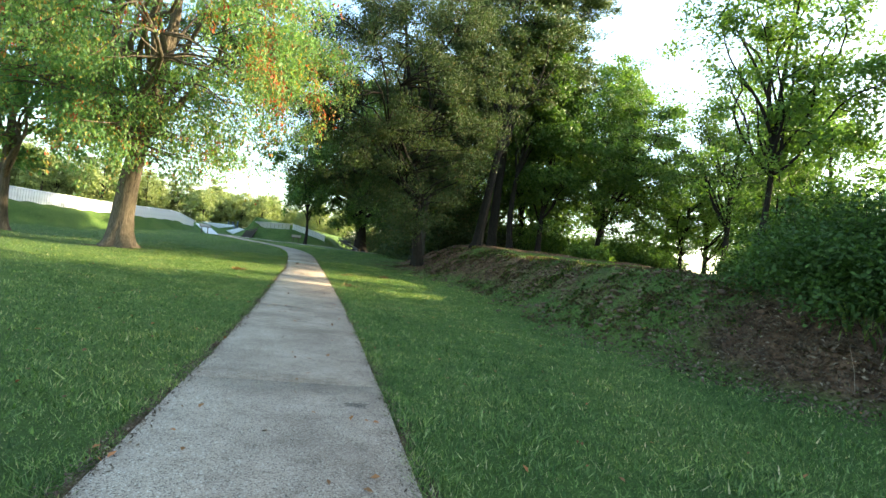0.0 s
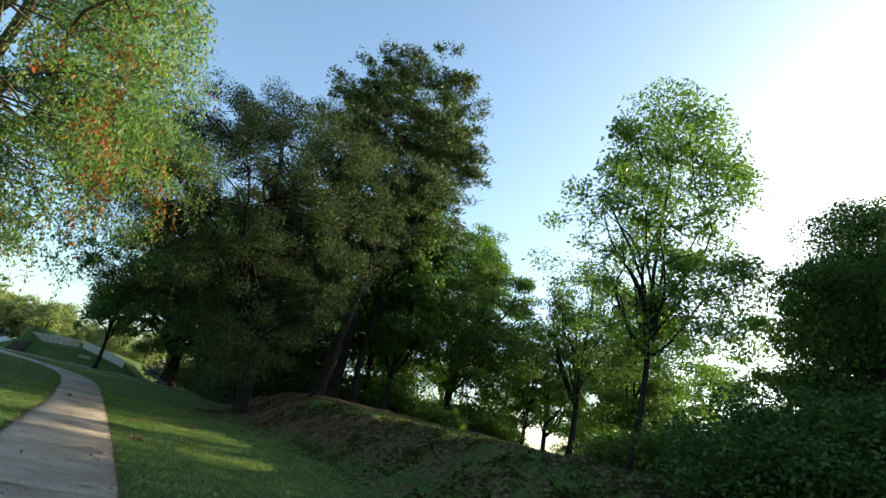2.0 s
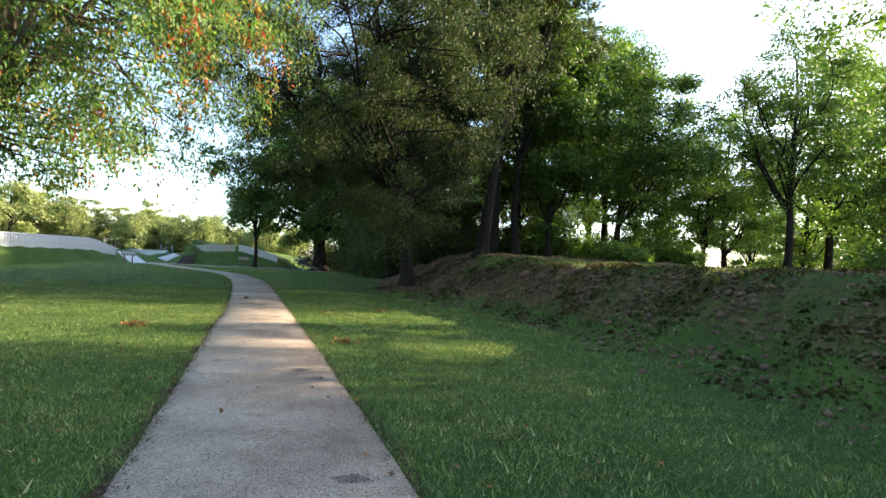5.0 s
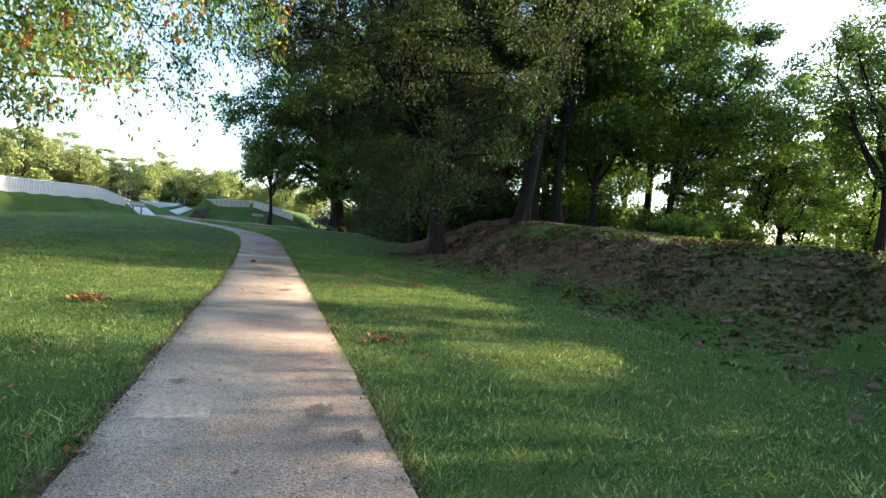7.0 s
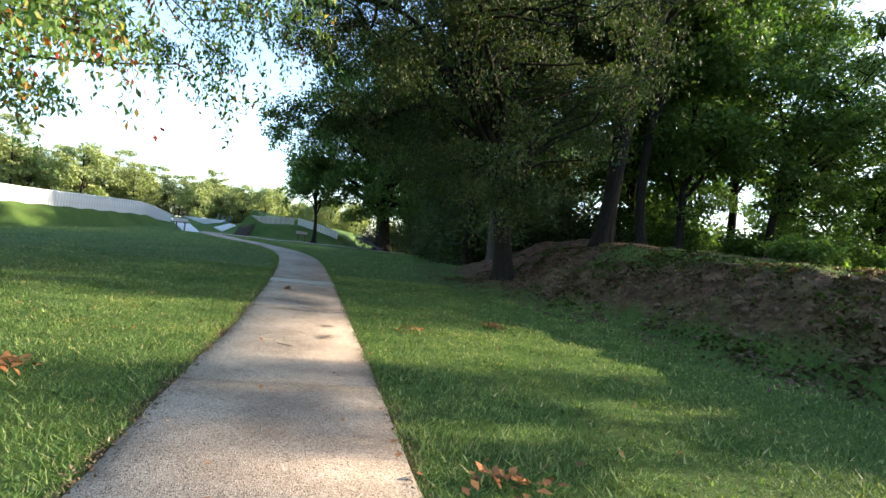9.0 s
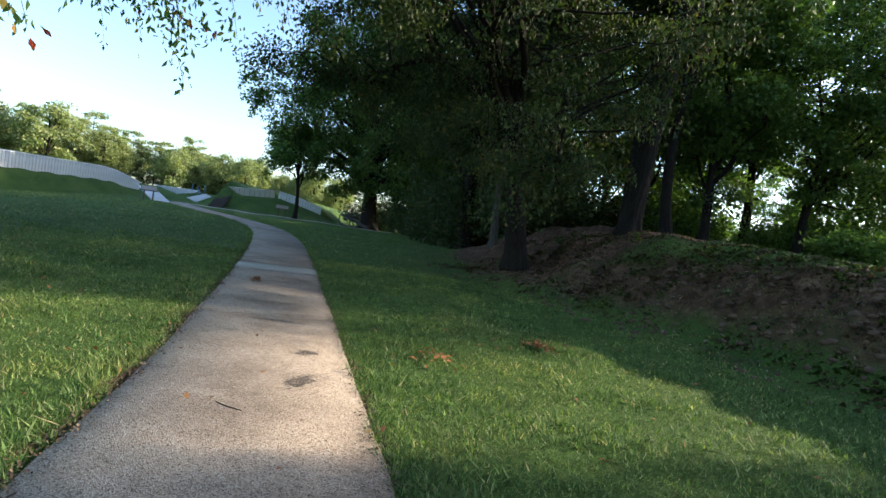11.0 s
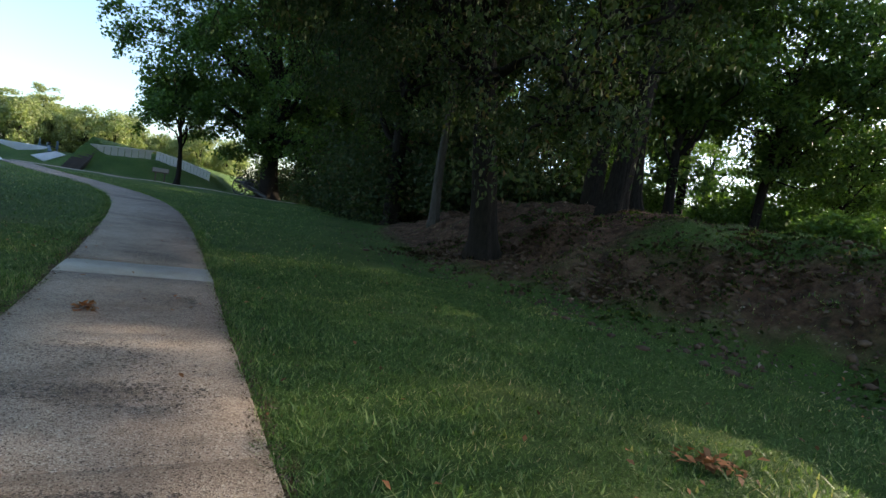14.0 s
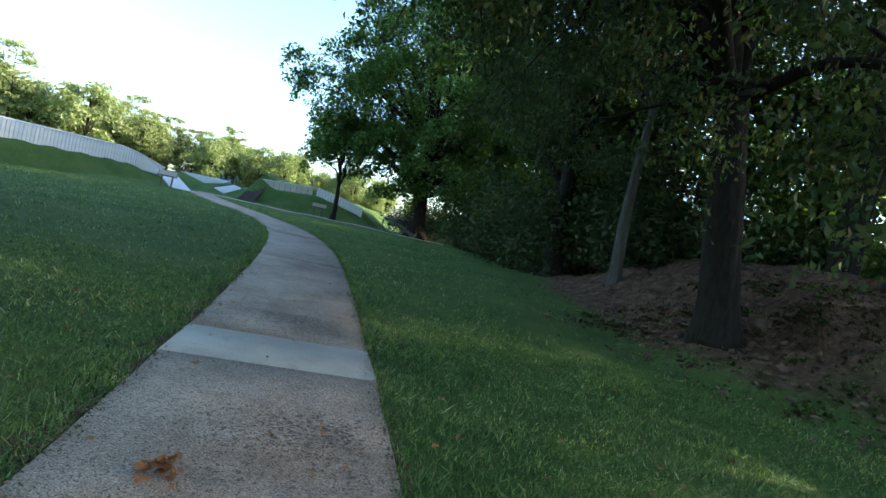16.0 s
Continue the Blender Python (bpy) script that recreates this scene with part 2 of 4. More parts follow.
def tube(points, radii, sides, cap=True):
    """A tapered tube along points: arrays of verts and quads."""
    p = np.asarray(points, float)
    r = np.asarray(radii, float)
    d = np.gradient(p, axis=0)
    d /= np.linalg.norm(d, axis=1, keepdims=True) + 1e-9
    ref = np.array([1.0, 0.0, 0.0]) if abs(d[0, 0]) < 0.8 else np.array([0.0, 1.0, 0.0])
    u = np.cross(d, ref)
    u /= np.linalg.norm(u, axis=1, keepdims=True) + 1e-9
    w = np.cross(d, u)
    a = np.linspace(0, 2 * np.pi, sides, endpoint=False)
    ring = p[:, None] + r[:, None, None] * (np.cos(a)[None, :, None] * u[:, None] + np.sin(a)[None, :, None] * w[:, None])
    n = len(p)
    i, j = np.meshgrid(np.arange(n - 1), np.arange(sides), indexing="ij")
    k = (j + 1) % sides
    quads = np.stack([i * sides + j, i * sides + k, (i + 1) * sides + k, (i + 1) * sides + j], -1).reshape(-1, 4)
    return ring.reshape(-1, 3), quads


def tubes(items, sides):
    verts, quads, base = [], [], 0
    for points, radii in items:
        v, q = tube(points, radii, sides)
        verts.append(v)
        quads.append(q + base)
        base += len(v)
    return np.concatenate(verts), np.concatenate(quads)


def leaves(rng, centres, size, aspect=0.6, droop=0.0, flat=0.3):
    """Folded leaf blades at the given places."""
    n = len(centres)
    a = rng.uniform(0, 2 * np.pi, n)
    tilt = rng.normal(-droop, 0.5, n)
    along = np.stack([np.cos(a) * np.cos(tilt), np.sin(a) * np.cos(tilt), np.sin(tilt)], -1)
    up = rng.normal(0, 1, (n, 3)) * (1 - flat) + np.array([0, 0, 1.0]) * flat * 2
    side = np.cross(along, up)
    side /= np.linalg.norm(side, axis=1, keepdims=True) + 1e-9
    s = size * rng.uniform(0.6, 1.35, n)[:, None]
    lift = np.cross(side, along) * s * 0.12
    c = np.asarray(centres)
    v = np.stack([c, c + along * s * 0.55 + side * s * aspect / 2 + lift, c + along * s, c + along * s * 0.45 - side * s * aspect / 2 + lift], 1)
    return v.reshape(-1, 3), np.arange(4 * n).reshape(-1, 4)


# ---- the lie of the land ----
PATH_Y = [-60, 8, 12, 16, 20, 24, 28, 32, 36, 44, 54, 60, 400]
PATH_Z = [0, 0, 0.02, 0.05, 0.09, 0.15, 0.22, 0.36, 0.5, 0.7, 0.9, 1.0, 1.0]
LINE_Y = [-30, -5, 0, 5, 10, 15, 20, 25, 28, 30, 33, 36, 38.5, 42, 45.5, 48.5, 51, 55, 59]
LINE_X = [4.5, 0.6, -0.18, -1.15, -2.22, -3.36, -4.55, -5.78, -6.53, -7.04, -7.85, -8.75, -9.6, -11.1, -13.2, -15.6, -17.6, -20.5, -23.0]
FOOT_Y = [-40, 0, 6, 8.4, 11.5, 15.5, 18.4, 22.5, 25, 28, 33, 40, 50, 60, 75, 400]
FOOT_X = [7.0, 7.0, 6.3, 4.9, 3.9, 3.5, 3.2, 2.4, 1.7, 0.6, -1.9, -2.4, -0.8, 3.0, 8.0, 8.0]
CREST_Y = [-40, 10, 20, 26, 33, 38, 50, 60, 80, 400]
CREST_Z = [1.5, 1.7, 1.85, 2.0, 2.5, 2.7, 2.4, 2.0, 1.6, 1.2]
WALL_Y = [10, 22, 38, 48.7, 58.8, 62.4]
WALL_X = [-40.5, -38, -34.2, -31.2, -28.3, -27.6]


def smooth(t):
    t = np.clip(t, 0, 1)
    return t * t * (3 - 2 * t)


def wobble(x, y, scale, seed):
    """Smooth, cheap unevenness between about -1 and 1."""
    r = np.random.RandomState(seed)
    total = 0
    for _ in range(6):
        a, k, p = r.uniform(0, 6.28), r.uniform(0.6, 1.8) / scale, r.uniform(0, 6.28)
        total = total + np.sin((x * np.cos(a) + y * np.sin(a)) * k * 2 * np.pi + p)
    return total / 3.5


def land(x, y):
    """Height of the ground at x, y (arrays or numbers)."""
    x, y = np.asarray(x, float), np.asarray(y, float)
    p = np.interp(y, PATH_Y, PATH_Z)
    line = np.interp(y, LINE_Y, LINE_X)
    off = x - line
    fade = 1 - 0.9 * smooth((-off - 3) / 16) * (1 - smooth((y - 54) / 8))
    z = p * fade
    away = smooth((np.abs(off) - 1.2) / 2.5)
    z = z + away * (0.05 * wobble(x, y, 6.0, 3) + 0.015 * wobble(x, y, 1.2, 5))
    foot = np.interp(y, FOOT_Y, FOOT_X)
    crest = np.interp(y, CREST_Y, CREST_Z)
    rise = smooth((x - foot + 0.5) / np.interp(y, [26, 34], [3.1, 6.5]))
    rough = 0.13 * wobble(x, y, 2.4, 8) + 0.09 * wobble(x, y, 0.9, 9) + 0.08 * np.abs(wobble(x, y, 0.5, 12)) + 0.03 * wobble(x, y, 0.42, 14)
    z = z + rise * (crest - z) + rough * np.clip(rise * (1.15 - rise) * 3, 0, 1)
    z = z - 7.0 * smooth((x - foot - 16) / 40)
    # the fort's earthworks
    wx = np.interp(y, WALL_Y, WALL_X)
    d = x - wx
    top = np.interp(y, [0, 38, 48.7, 58.8, 62.4], [2.85, 2.85, 2.7, 2.9, 2.2])
    zb = top - 1.0
    inside = smooth((y - 8) / 8) * (1 - smooth((y - 62.0) / 2.5))
    berm = np.where(d < 0, zb + (top - 0.05 - zb) * np.clip((-d - 0.1) / 0.7, 0, 1), zb - (zb - 0.05) * smooth(d / 3.2))
    z = np.where(d < 3.2, z + inside * np.maximum(berm - z, 0), z)
    along = (x + 23.4) / 8.9
    ry = 70.3 + 2.5 * along
    top2 = np.interp(x, [-24, -18.7, -16.8, -14.5, -13], [3.0, 3.4, 3.0, 2.4, 1.6])
    d2 = ry - y
    berm2 = np.where(d2 < 0, top2 - 0.6 + 0.54 * np.clip((-d2 - 0.1) / 0.7, 0, 1), (top2 - 0.6) - (top2 - 1.6) * smooth(d2 / 4.5))
    on2 = smooth((x + 24.3) / 0.9) * (1 - smooth((x + 14.2) / 2.5))
    z = np.where(d2 < 4.5, z + on2 * np.maximum(berm2 - z, 0), z)
    back = smooth((y - 66) / 5) * (1 - smooth((x + 24) / 2)) * 1.2
    z = z + back
    far = smooth((np.hypot(x, y - 30) - 130) / 250)
    return z * (1 - far) - 4.0 * far


def at(x, y, dz=0.0):
    return Vector((x, y, float(land(x, y)) + dz))


def spaced(stops):
    out = []
    for a, b, step in stops:
        out.append(np.arange(a, b, step))
    return np.unique(np.concatenate(out).round(3))


def build_ground():
    xs = spaced([(-1500, -200, 100), (-200, -60, 10), (-60, -22, 0.5), (-22, -14, 0.4), (-14, 12, 0.2), (12, 40, 0.8), (40, 200, 10), (200, 1501, 100)])
    ys = spaced([(-1500, -100, 100), (-100, -10, 5), (-10, 0, 0.5), (0, 44, 0.2), (44, 80, 0.4), (80, 200, 5), (200, 1501, 100)])
    gx, gy = np.meshgrid(xs, ys)
    gz = land(gx, gy)
    off = np.abs(gx - np.interp(gy, LINE_Y, LINE_X))
    gz = gz - np.where((off < 0.8) & (gy < 60) & (gy > -31), 0.05, 0.0)
    nx, ny = len(xs), len(ys)
    i, j = np.meshgrid(np.arange(ny - 1), np.arange(nx - 1), indexing="ij")
    k = i * nx + j
    quads = np.stack([k, k + 1, k + nx + 1, k + nx], -1).reshape(-1, 4)
    me = mesh_from("ground", np.stack([gx, gy, gz], -1).reshape(-1, 3), quads, MAT_GROUND, True)
    foot = np.interp(gy, FOOT_Y, FOOT_X)
    u = (gx - foot + 0.5) / 3.1
    slope = np.clip(smooth(u * 2.2) * smooth((1.15 - u) * 2.5), 0, 1) * np.where(gy < 50, 1, 0.4)
    wood = smooth((gx - foot + 1.2) / 3) * smooth((gy - 28) / 5) * (1 - smooth((gy - 56) / 8))
    verge = np.clip(1.3 - np.abs(off - 0.93) * 7, 0, 1) * (gy < 60) * 0.62
    under = np.exp(-((gx + 14.2) ** 2 + (gy - 23.4) ** 2) / 1.2) * 0.8
    cross = np.clip(1.2 - np.abs(gy - (65.5 + (gx + 20) * 0.02)) / 1.2, 0, 1) * smooth((gx + 22) / 2) * (1 - smooth((gx + 10) / 6)) * 0.9
    brush = np.exp(-((gx - foot - 1.1) / 1.3) ** 2 - ((gy - 7.2) / 2.6) ** 2) * 0.95
    bare = np.clip(np.maximum.reduce([slope * np.interp(gy, [9, 14, 26], [0.24, 0.4, 0.56]), wood * 0.85, verge, under, cross, brush]), 0, 1)
    layer = me.attributes.new("bare", "FLOAT", "POINT")
    layer.data.foreach_set("value", bare.astype(np.float32).ravel())
    return tagged(new("ground", me), "mown green lawn with bare brown earth bank", "lawn", kind="structure")


ground = build_ground()


# ---- the paved path ----
def strip(y0, y1, half, top, thick, step=0.4):
    """A slab that follows the path's line from y0 to y1."""
    n = max(2, int((y1 - y0) / step) + 1)
    y = np.linspace(y0, y1, n)
    x = np.interp(y, FINE_Y, FINE_X)
    dx = np.gradient(x, y)
    k = np.sqrt(1 + dx * dx)
    nxy = np.stack([1 / k, -dx / k], -1)
    z = np.interp(y, PATH_Y, PATH_Z)
    rag = 0.012 * wobble(x, y, 0.9, 4)
    creep = 0.1 * smooth((y - 18) / 4)
    rows = []
    for s, h in ((-1, top - thick), (-1, top - 0.012), (-0.985, top), (0.985, top), (1, top - 0.012), (1, top - thick)):
        c = np.stack([x, y], -1) + nxy * (s * half + np.sign(s) * rag + (s < 0) * creep)[:, None]
        rows.append(np.column_stack([c, z + h]))
    v = np.stack(rows, 1).reshape(-1, 3)
    i, j = np.meshgrid(np.arange(n - 1), np.arange(5), indexing="ij")
    q = np.stack([i * 6 + j, i * 6 + j + 1, (i + 1) * 6 + j + 1, (i + 1) * 6 + j], -1).reshape(-1, 4)[:, ::-1]
    ends = np.array([[0, 1, 2, 3, 4, 5], [6 * n - 1, 6 * n - 2, 6 * n - 3, 6 * n - 4, 6 * n - 5, 6 * n - 6]])
    return v, [q, ends]


FINE_Y = np.linspace(-30, 59, 400)
FINE_X = np.interp(FINE_Y, LINE_Y, LINE_X)
FINE_X = np.convolve(np.pad(FINE_X, 12, mode="reflect", reflect_type="odd"), np.ones(25) / 25, "valid")
path = thing("footpath", "narrow buff exposed-aggregate concrete footpath across the lawn", "footpath", kind="structure")
JOINTS = [-30, -24, -18, -12, -6, -0.6, 5.0, 10.6, 16.45, 18.7, 23.3, 27.75, 28.55, 34.0, 39.5, 45, 50.5, 56, 59]
for a, b in zip(JOINTS, JOINTS[1:]):
    light = abs(a - 27.75) < 0.01
    v, f = strip(a + 0.006, b - 0.006, 0.885, 0.028 if light else 0.022, 0.12)
    part("concrete_slab", mesh_from("concrete_slab", v, f, MAT_SLAB if light else MAT_PATH), None, path, "smooth pale concrete slab" if light else "")


# ---- trees ----
def bend(rng, a, b, n, sag=0.0, wander=0.06):
    """A wandering line from a to b."""
    a, b = np.asarray(a, float), np.asarray(b, float)
    t = np.linspace(0, 1, n)[:, None]
    size = np.linalg.norm(b - a)
    p = a + (b - a) * t
    kick = rng.normal(0, wander * size, (3, 3))
    for k in range(3):
        p = p + kick[k] * np.sin(np.pi * (k + 1) * t) / (k + 1)
    p[:, 2] += sag * size * np.sin(np.pi * t[:, 0])
    return p


def make_tree(name, label, place, seed, height, radius, crown, reach, limbs=9, clusters=120, per=160, leaf=0.12, spread=0.55,
              bark=None, leafy=None, droop=0.5, lean=(0, 0), shell=0.45, aspect=0.6, group="", fork=None, single=True, weep=0.0, turned=0.0, flare=1.35, skew=(0, 0), gaps=0.0, boughs=()):
    """A broadleaf tree. crown: heights of the crown's foot and top; reach: its half widths in x and y."""
    rng = np.random.RandomState(seed)
    tree = thing(name, label, "tree", Matrix.Translation(place), group)
    low, high = crown
    mid, half = (low + high) / 2, (high - low) / 2
    top = np.array([lean[0], lean[1], height * 0.88])
    axis = bend(rng, (0, 0, -0.25), top, 18, 0, 0.012)
    fine = np.r_[np.linspace(0, 1.2, 14), np.linspace(1.4, 17, 50)]
    axis = np.stack([np.interp(fine, np.arange(18), axis[:, j]) for j in range(3)], -1)
    h = axis[:, 2]
    rad = radius * (1 - 0.93 * np.clip(h / height, 0, 1) ** 0.85)
    rad = rad * (1 + (flare - 1) * np.exp(-np.clip(h, 0, None) / (radius * 0.8)))
    k = 36
    v, q = tube(axis, rad, k)
    ax, ay = np.repeat(axis[:, 0], k), np.repeat(axis[:, 1], k)
    ang = np.arctan2(v[:, 1] - ay, v[:, 0] - ax)
    low_down = np.exp(-np.clip(v[:, 2], 0, None) / 0.4)
    root = 1 + low_down * (0.17 * np.sin(5 * ang + seed) + 0.08 * np.sin(8 * ang + 2 * seed)) + 0.03 * np.sin(11 * ang + 1.7 * np.sin(2.3 * v[:, 2]) + seed) + rng.normal(0, 0.014, len(v))
    v[:, 0], v[:, 1] = ax + (v[:, 0] - ax) * root, ay + (v[:, 1] - ay) * root
    part("trunk", mesh_from("trunk", v, q, bark, True), None, tree)
    centre = np.array([lean[0] * mid / height + skew[0], lean[1] * mid / height + skew[1], mid])

    def in_crown(n, lo, hi):
        d = rng.normal(0, 1, (n, 3))
        d /= np.linalg.norm(d, axis=1, keepdims=True)
        r = rng.uniform(lo ** 3, hi ** 3, n) ** (1 / 3)
        p = d * r[:, None]
        p[:, :2] *= (1 - 0.35 * np.clip(p[:, 2:], 0, 1)) * (1 + 0.18 * np.sin(3 * np.arctan2(d[:, 1:2], d[:, :1]) + seed))
        return centre + p * np.array([reach[0], reach[1], half])

    woods, ends = [], []
    start = fork if fork is not None else max(low * 0.8, height * 0.16)
    for k, target in enumerate(in_crown(limbs, 0.45, 0.75)):
        f = np.clip(rng.uniform(0.25, 0.6) * target[2], start, height * 0.8)
        root_at = np.array([np.interp(f, h, axis[:, 0]), np.interp(f, h, axis[:, 1]), f])
        size = radius * 0.4 * (1 - f / height) + 0.02
        line = bend(rng, root_at, target, 10, 0.08)
        if single:
            v, q = tube(line, np.linspace(size, size * 0.25, 10), 8)
            part("limb", mesh_from("limb", v, q, bark, True), None, tree)
        else:
            woods.append((line, np.linspace(size, size * 0.25, 10)))
        ends.append(line[3:])
    ends.append(axis[(h > start)])
    for foot, target in boughs:
        root_at = np.array([np.interp(foot, h, axis[:, 0]), np.interp(foot, h, axis[:, 1]), foot])
        line = bend(rng, root_at, target, 12, 0.06, 0.05)
        v, q = tube(line, np.linspace(radius * 0.42, 0.03, 12), 9)
        part("limb", mesh_from("limb", v, q, bark, True), None, tree)
        ends.append(line[3:])
    nodes = np.concatenate(ends)
    tips = in_crown(clusters if not gaps else int(clusters * 1.5), shell, 1.0)
    if gaps:
        # foliage gathers in masses with open air between them
        w = reach[0] * 0.42
        mass = wobble(tips[:, 0] + 0.6 * tips[:, 2], tips[:, 1] - 0.5 * tips[:, 2], w, seed + 1) + wobble(tips[:, 2] * 1.3, tips[:, 0] - tips[:, 1], w, seed + 2)
        tips = tips[np.argsort(-(mass * gaps + rng.normal(0, 0.45, len(tips))))[:clusters]]
    low_tips = [np.asarray(target) + rng.normal(0, 1, (9, 3)) * (1.0, 1.0, 0.5) for _, target in boughs]
    tips = np.concatenate([tips] + low_tips)
    spots, flags = [], []
    for tip in tips:
        near = nodes[np.argmin(((nodes - tip) ** 2 * (1, 1, 1.6)).sum(1) + 3 * np.clip(nodes[:, 2] - tip[2], 0, None))]
        line = bend(rng, near, tip, 6, 0.05, 0.08)
        woods.append((line, np.linspace(min(0.05, radius * 0.16), 0.008, 6)))
        s = spread * rng.uniform(0.7, 1.3)
        d = rng.normal(0, 1, (per, 3))
        d *= (rng.uniform(0.02, 1, per) ** 0.4 / np.linalg.norm(d, axis=1))[:, None]
        c = tip + d * (1.75 * s, 1.75 * s, s * 0.95)
        c[:, 2] -= 0.15 * np.abs(c[:, 0] - tip[0])
        spots.append(c)
        k = max(4, per // 5)
        spots.append(line[rng.randint(2, 6, k)] + rng.normal(0, 0.22 * s + 0.06, (k, 3)))
        flags.append(np.zeros(per + k, bool))
        if weep and rng.uniform() < 0.6:
            away = (tip - centre)[:2] / (np.linalg.norm((tip - centre)[:2]) + 0.1)
            for _ in range(3):
                length, m = weep * rng.uniform(0.4, 1.2), 34
                t = rng.uniform(0, 1, m) ** 0.8
                hang = tip + rng.normal(0, 0.35, 3) + np.column_stack([away[0] * t * 0.5, away[1] * t * 0.5, -t * t]) * length
                order = hang[np.argsort(t)][::8]
                woods.append((np.vstack([tip, order]), np.linspace(0.009, 0.003, len(order) + 1)))
                spots.append(hang + rng.normal(0, 0.08, (m, 3)))
                flags.append(np.full(m, rng.uniform() < 0.22))
    v, q = tubes(woods, 4)
    tagged(part("branchwork", mesh_from("branchwork", v, q, bark, True), None, tree), kind="stuff")
    spots, flags = np.concatenate(spots), np.concatenate(flags)
    flags, spots = flags[spots[:, 2] > 0.4], spots[spots[:, 2] > 0.4]
    v, f = leaves(rng, spots, leaf, aspect, droop)
    me = mesh_from("crown", v, f, leafy)
    if turned:
        me.materials.append(LEAF_TURNED)
        out = (((spots - centre) / np.array([reach[0], reach[1], half])) ** 2).sum(1)
        swell = wobble(spots[:, 0] * 1.0 + spots[:, 2], spots[:, 1] + spots[:, 2] * 0.5, 2.2, 21)
        pick = ((out > 0.55) & (swell > 1.35 - turned) | flags & (out > 0.6)) & (rng.uniform(0, 1, len(spots)) < 0.75)
        me.polygons.foreach_set("material_index", pick.astype(np.int32))
    part("crown", me, None, tree)
    return tree


def make_pine(name, label, place, seed, height, radius, low, reach, whorls=23, per=8, needle=0.3, tufts=92, group="", lean=0.0, needles=None):
    """A pine: whorls of level branches that carry flat sprays of needles."""
    rng = np.random.RandomState(seed)
    tree = thing(name, label, "pine tree", Matrix.Translation(place), group)
    axis = bend(rng, (0, 0, -0.25), (lean + rng.normal(0, 0.1), rng.normal(0, 0.3), height * 0.985), 20, 0, 0.01)
    h = axis[:, 2]
    v, q = tube(axis, radius * (1 - 0.95 * np.clip(h / height, 0, 1)) * (1 + 0.15 * np.exp(-np.clip(h, 0, None) / 0.4)), 12)
    part("trunk", mesh_from("trunk", v, q, BARK_DARK, True), None, tree)
    woods, spots = [], []
    for k in range(whorls):
        f = low + (height - low) * (k + rng.uniform(0, 0.7)) / whorls
        u = (f - low) / (height - low)
        r = reach * float(np.interp(u, [0, 0.15, 0.4, 0.65, 0.82, 0.92, 1.0], [0.5, 0.8, 0.95, 1.0, 0.92, 0.74, 0.42]))
        for _ in range(per if u < 0.9 else 5):
            a = rng.uniform(0, 2 * np.pi)
            size = max(0.5, r * rng.uniform(0.7, 1.06))
            root_at = np.array([np.interp(f, h, axis[:, 0]), np.interp(f, h, axis[:, 1]), f])
            tip = root_at + np.array([np.cos(a) * size, np.sin(a) * size, size * rng.uniform(0.05, 0.38)])
            line = bend(rng, root_at, tip, 8, -0.06, 0.04)
            woods.append((line, np.linspace(0.05 * (1.1 - u) + 0.02, 0.008, 8)))
            side = np.array([-np.sin(a), np.cos(a), 0])
            for _ in range(2 + int(5 * size / reach)):
                t = rng.uniform(0.45, 1.0) * 7
                mid = np.array([np.interp(t, np.arange(8), line[:, j]) for j in range(3)]) + side * rng.normal(0, 0.17) * size
                mid[2] += 0.05
                woods.append((np.array([[np.interp(t - 0.8, np.arange(8), line[:, j]) for j in range(3)], mid]), np.array([0.014, 0.006])))
                r2 = rng.uniform(0.35, 0.75)
                n = int(tufts * 0.3)
                d = rng.normal(0, 0.55, (n, 3)) * (r2, r2, 0.09)
                d[:, 2] += 0.12 * np.hypot(d[:, 0], d[:, 1])
                spots.append(mid + d)
    v, q = tubes(woods, 5)
    tagged(part("branchwork", mesh_from("branchwork", v, q, BARK_DARK, True), None, tree), kind="stuff")
    spots = np.repeat(np.concatenate(spots), 4, 0)
    spots = spots + rng.normal(0, 0.07, spots.shape)
    v, f = leaves(rng, spots, needle, 0.24, -0.35, 0.1)
    part("crown", mesh_from("crown", v, f, needles or NEEDLES), None, tree)
    return tree


def make_bush(name, label, place, seed, reach, height, count, leaf, leafy, group=""):
    rng = np.random.RandomState(seed)
    bush = thing(name, label, "bush", Matrix.Translation(place), group)
    stems, spots = [], []
    for _ in range(60):
        a, r = rng.uniform(0, 2 * np.pi), rng.uniform(0.1, 1) ** 0.6
        tip = np.array([np.cos(a) * r * reach[0], np.sin(a) * r * reach[1], height * (1 - 0.55 * r * r) * rng.uniform(0.55, 1.15)])
        tip[2] += float(land(place[0] + tip[0], place[1] + tip[1])) - place[2]
        foot = np.array([tip[0] * 0.6, tip[1] * 0.6, 0])
        foot[2] = float(land(place[0] + foot[0], place[1] + foot[1])) - place[2] - 0.1
        line = bend(rng, foot, tip, 7, 0.1, 0.07)
        stems.append((line, np.linspace(0.02, 0.004, 7)))
        n = count // 60
        t = rng.uniform(0.12, 1.03, n) * 6
        c = np.stack([np.interp(t, np.arange(7), line[:, j]) for j in range(3)], -1)
        spots.append(c + rng.normal(0, 0.11 * height, (n, 3)) * (1.3, 1.3, 0.8))
    v, q = tubes(stems, 3)
    part("stem_tangle", mesh_from("stem_tangle", v, q, BARK_DARK, True), None, bush)
    v, f = leaves(rng, np.concatenate(spots), leaf, 0.55, 0.2)
    part("foliage", mesh_from("foliage", v, f, leafy), None, bush)
    return bush


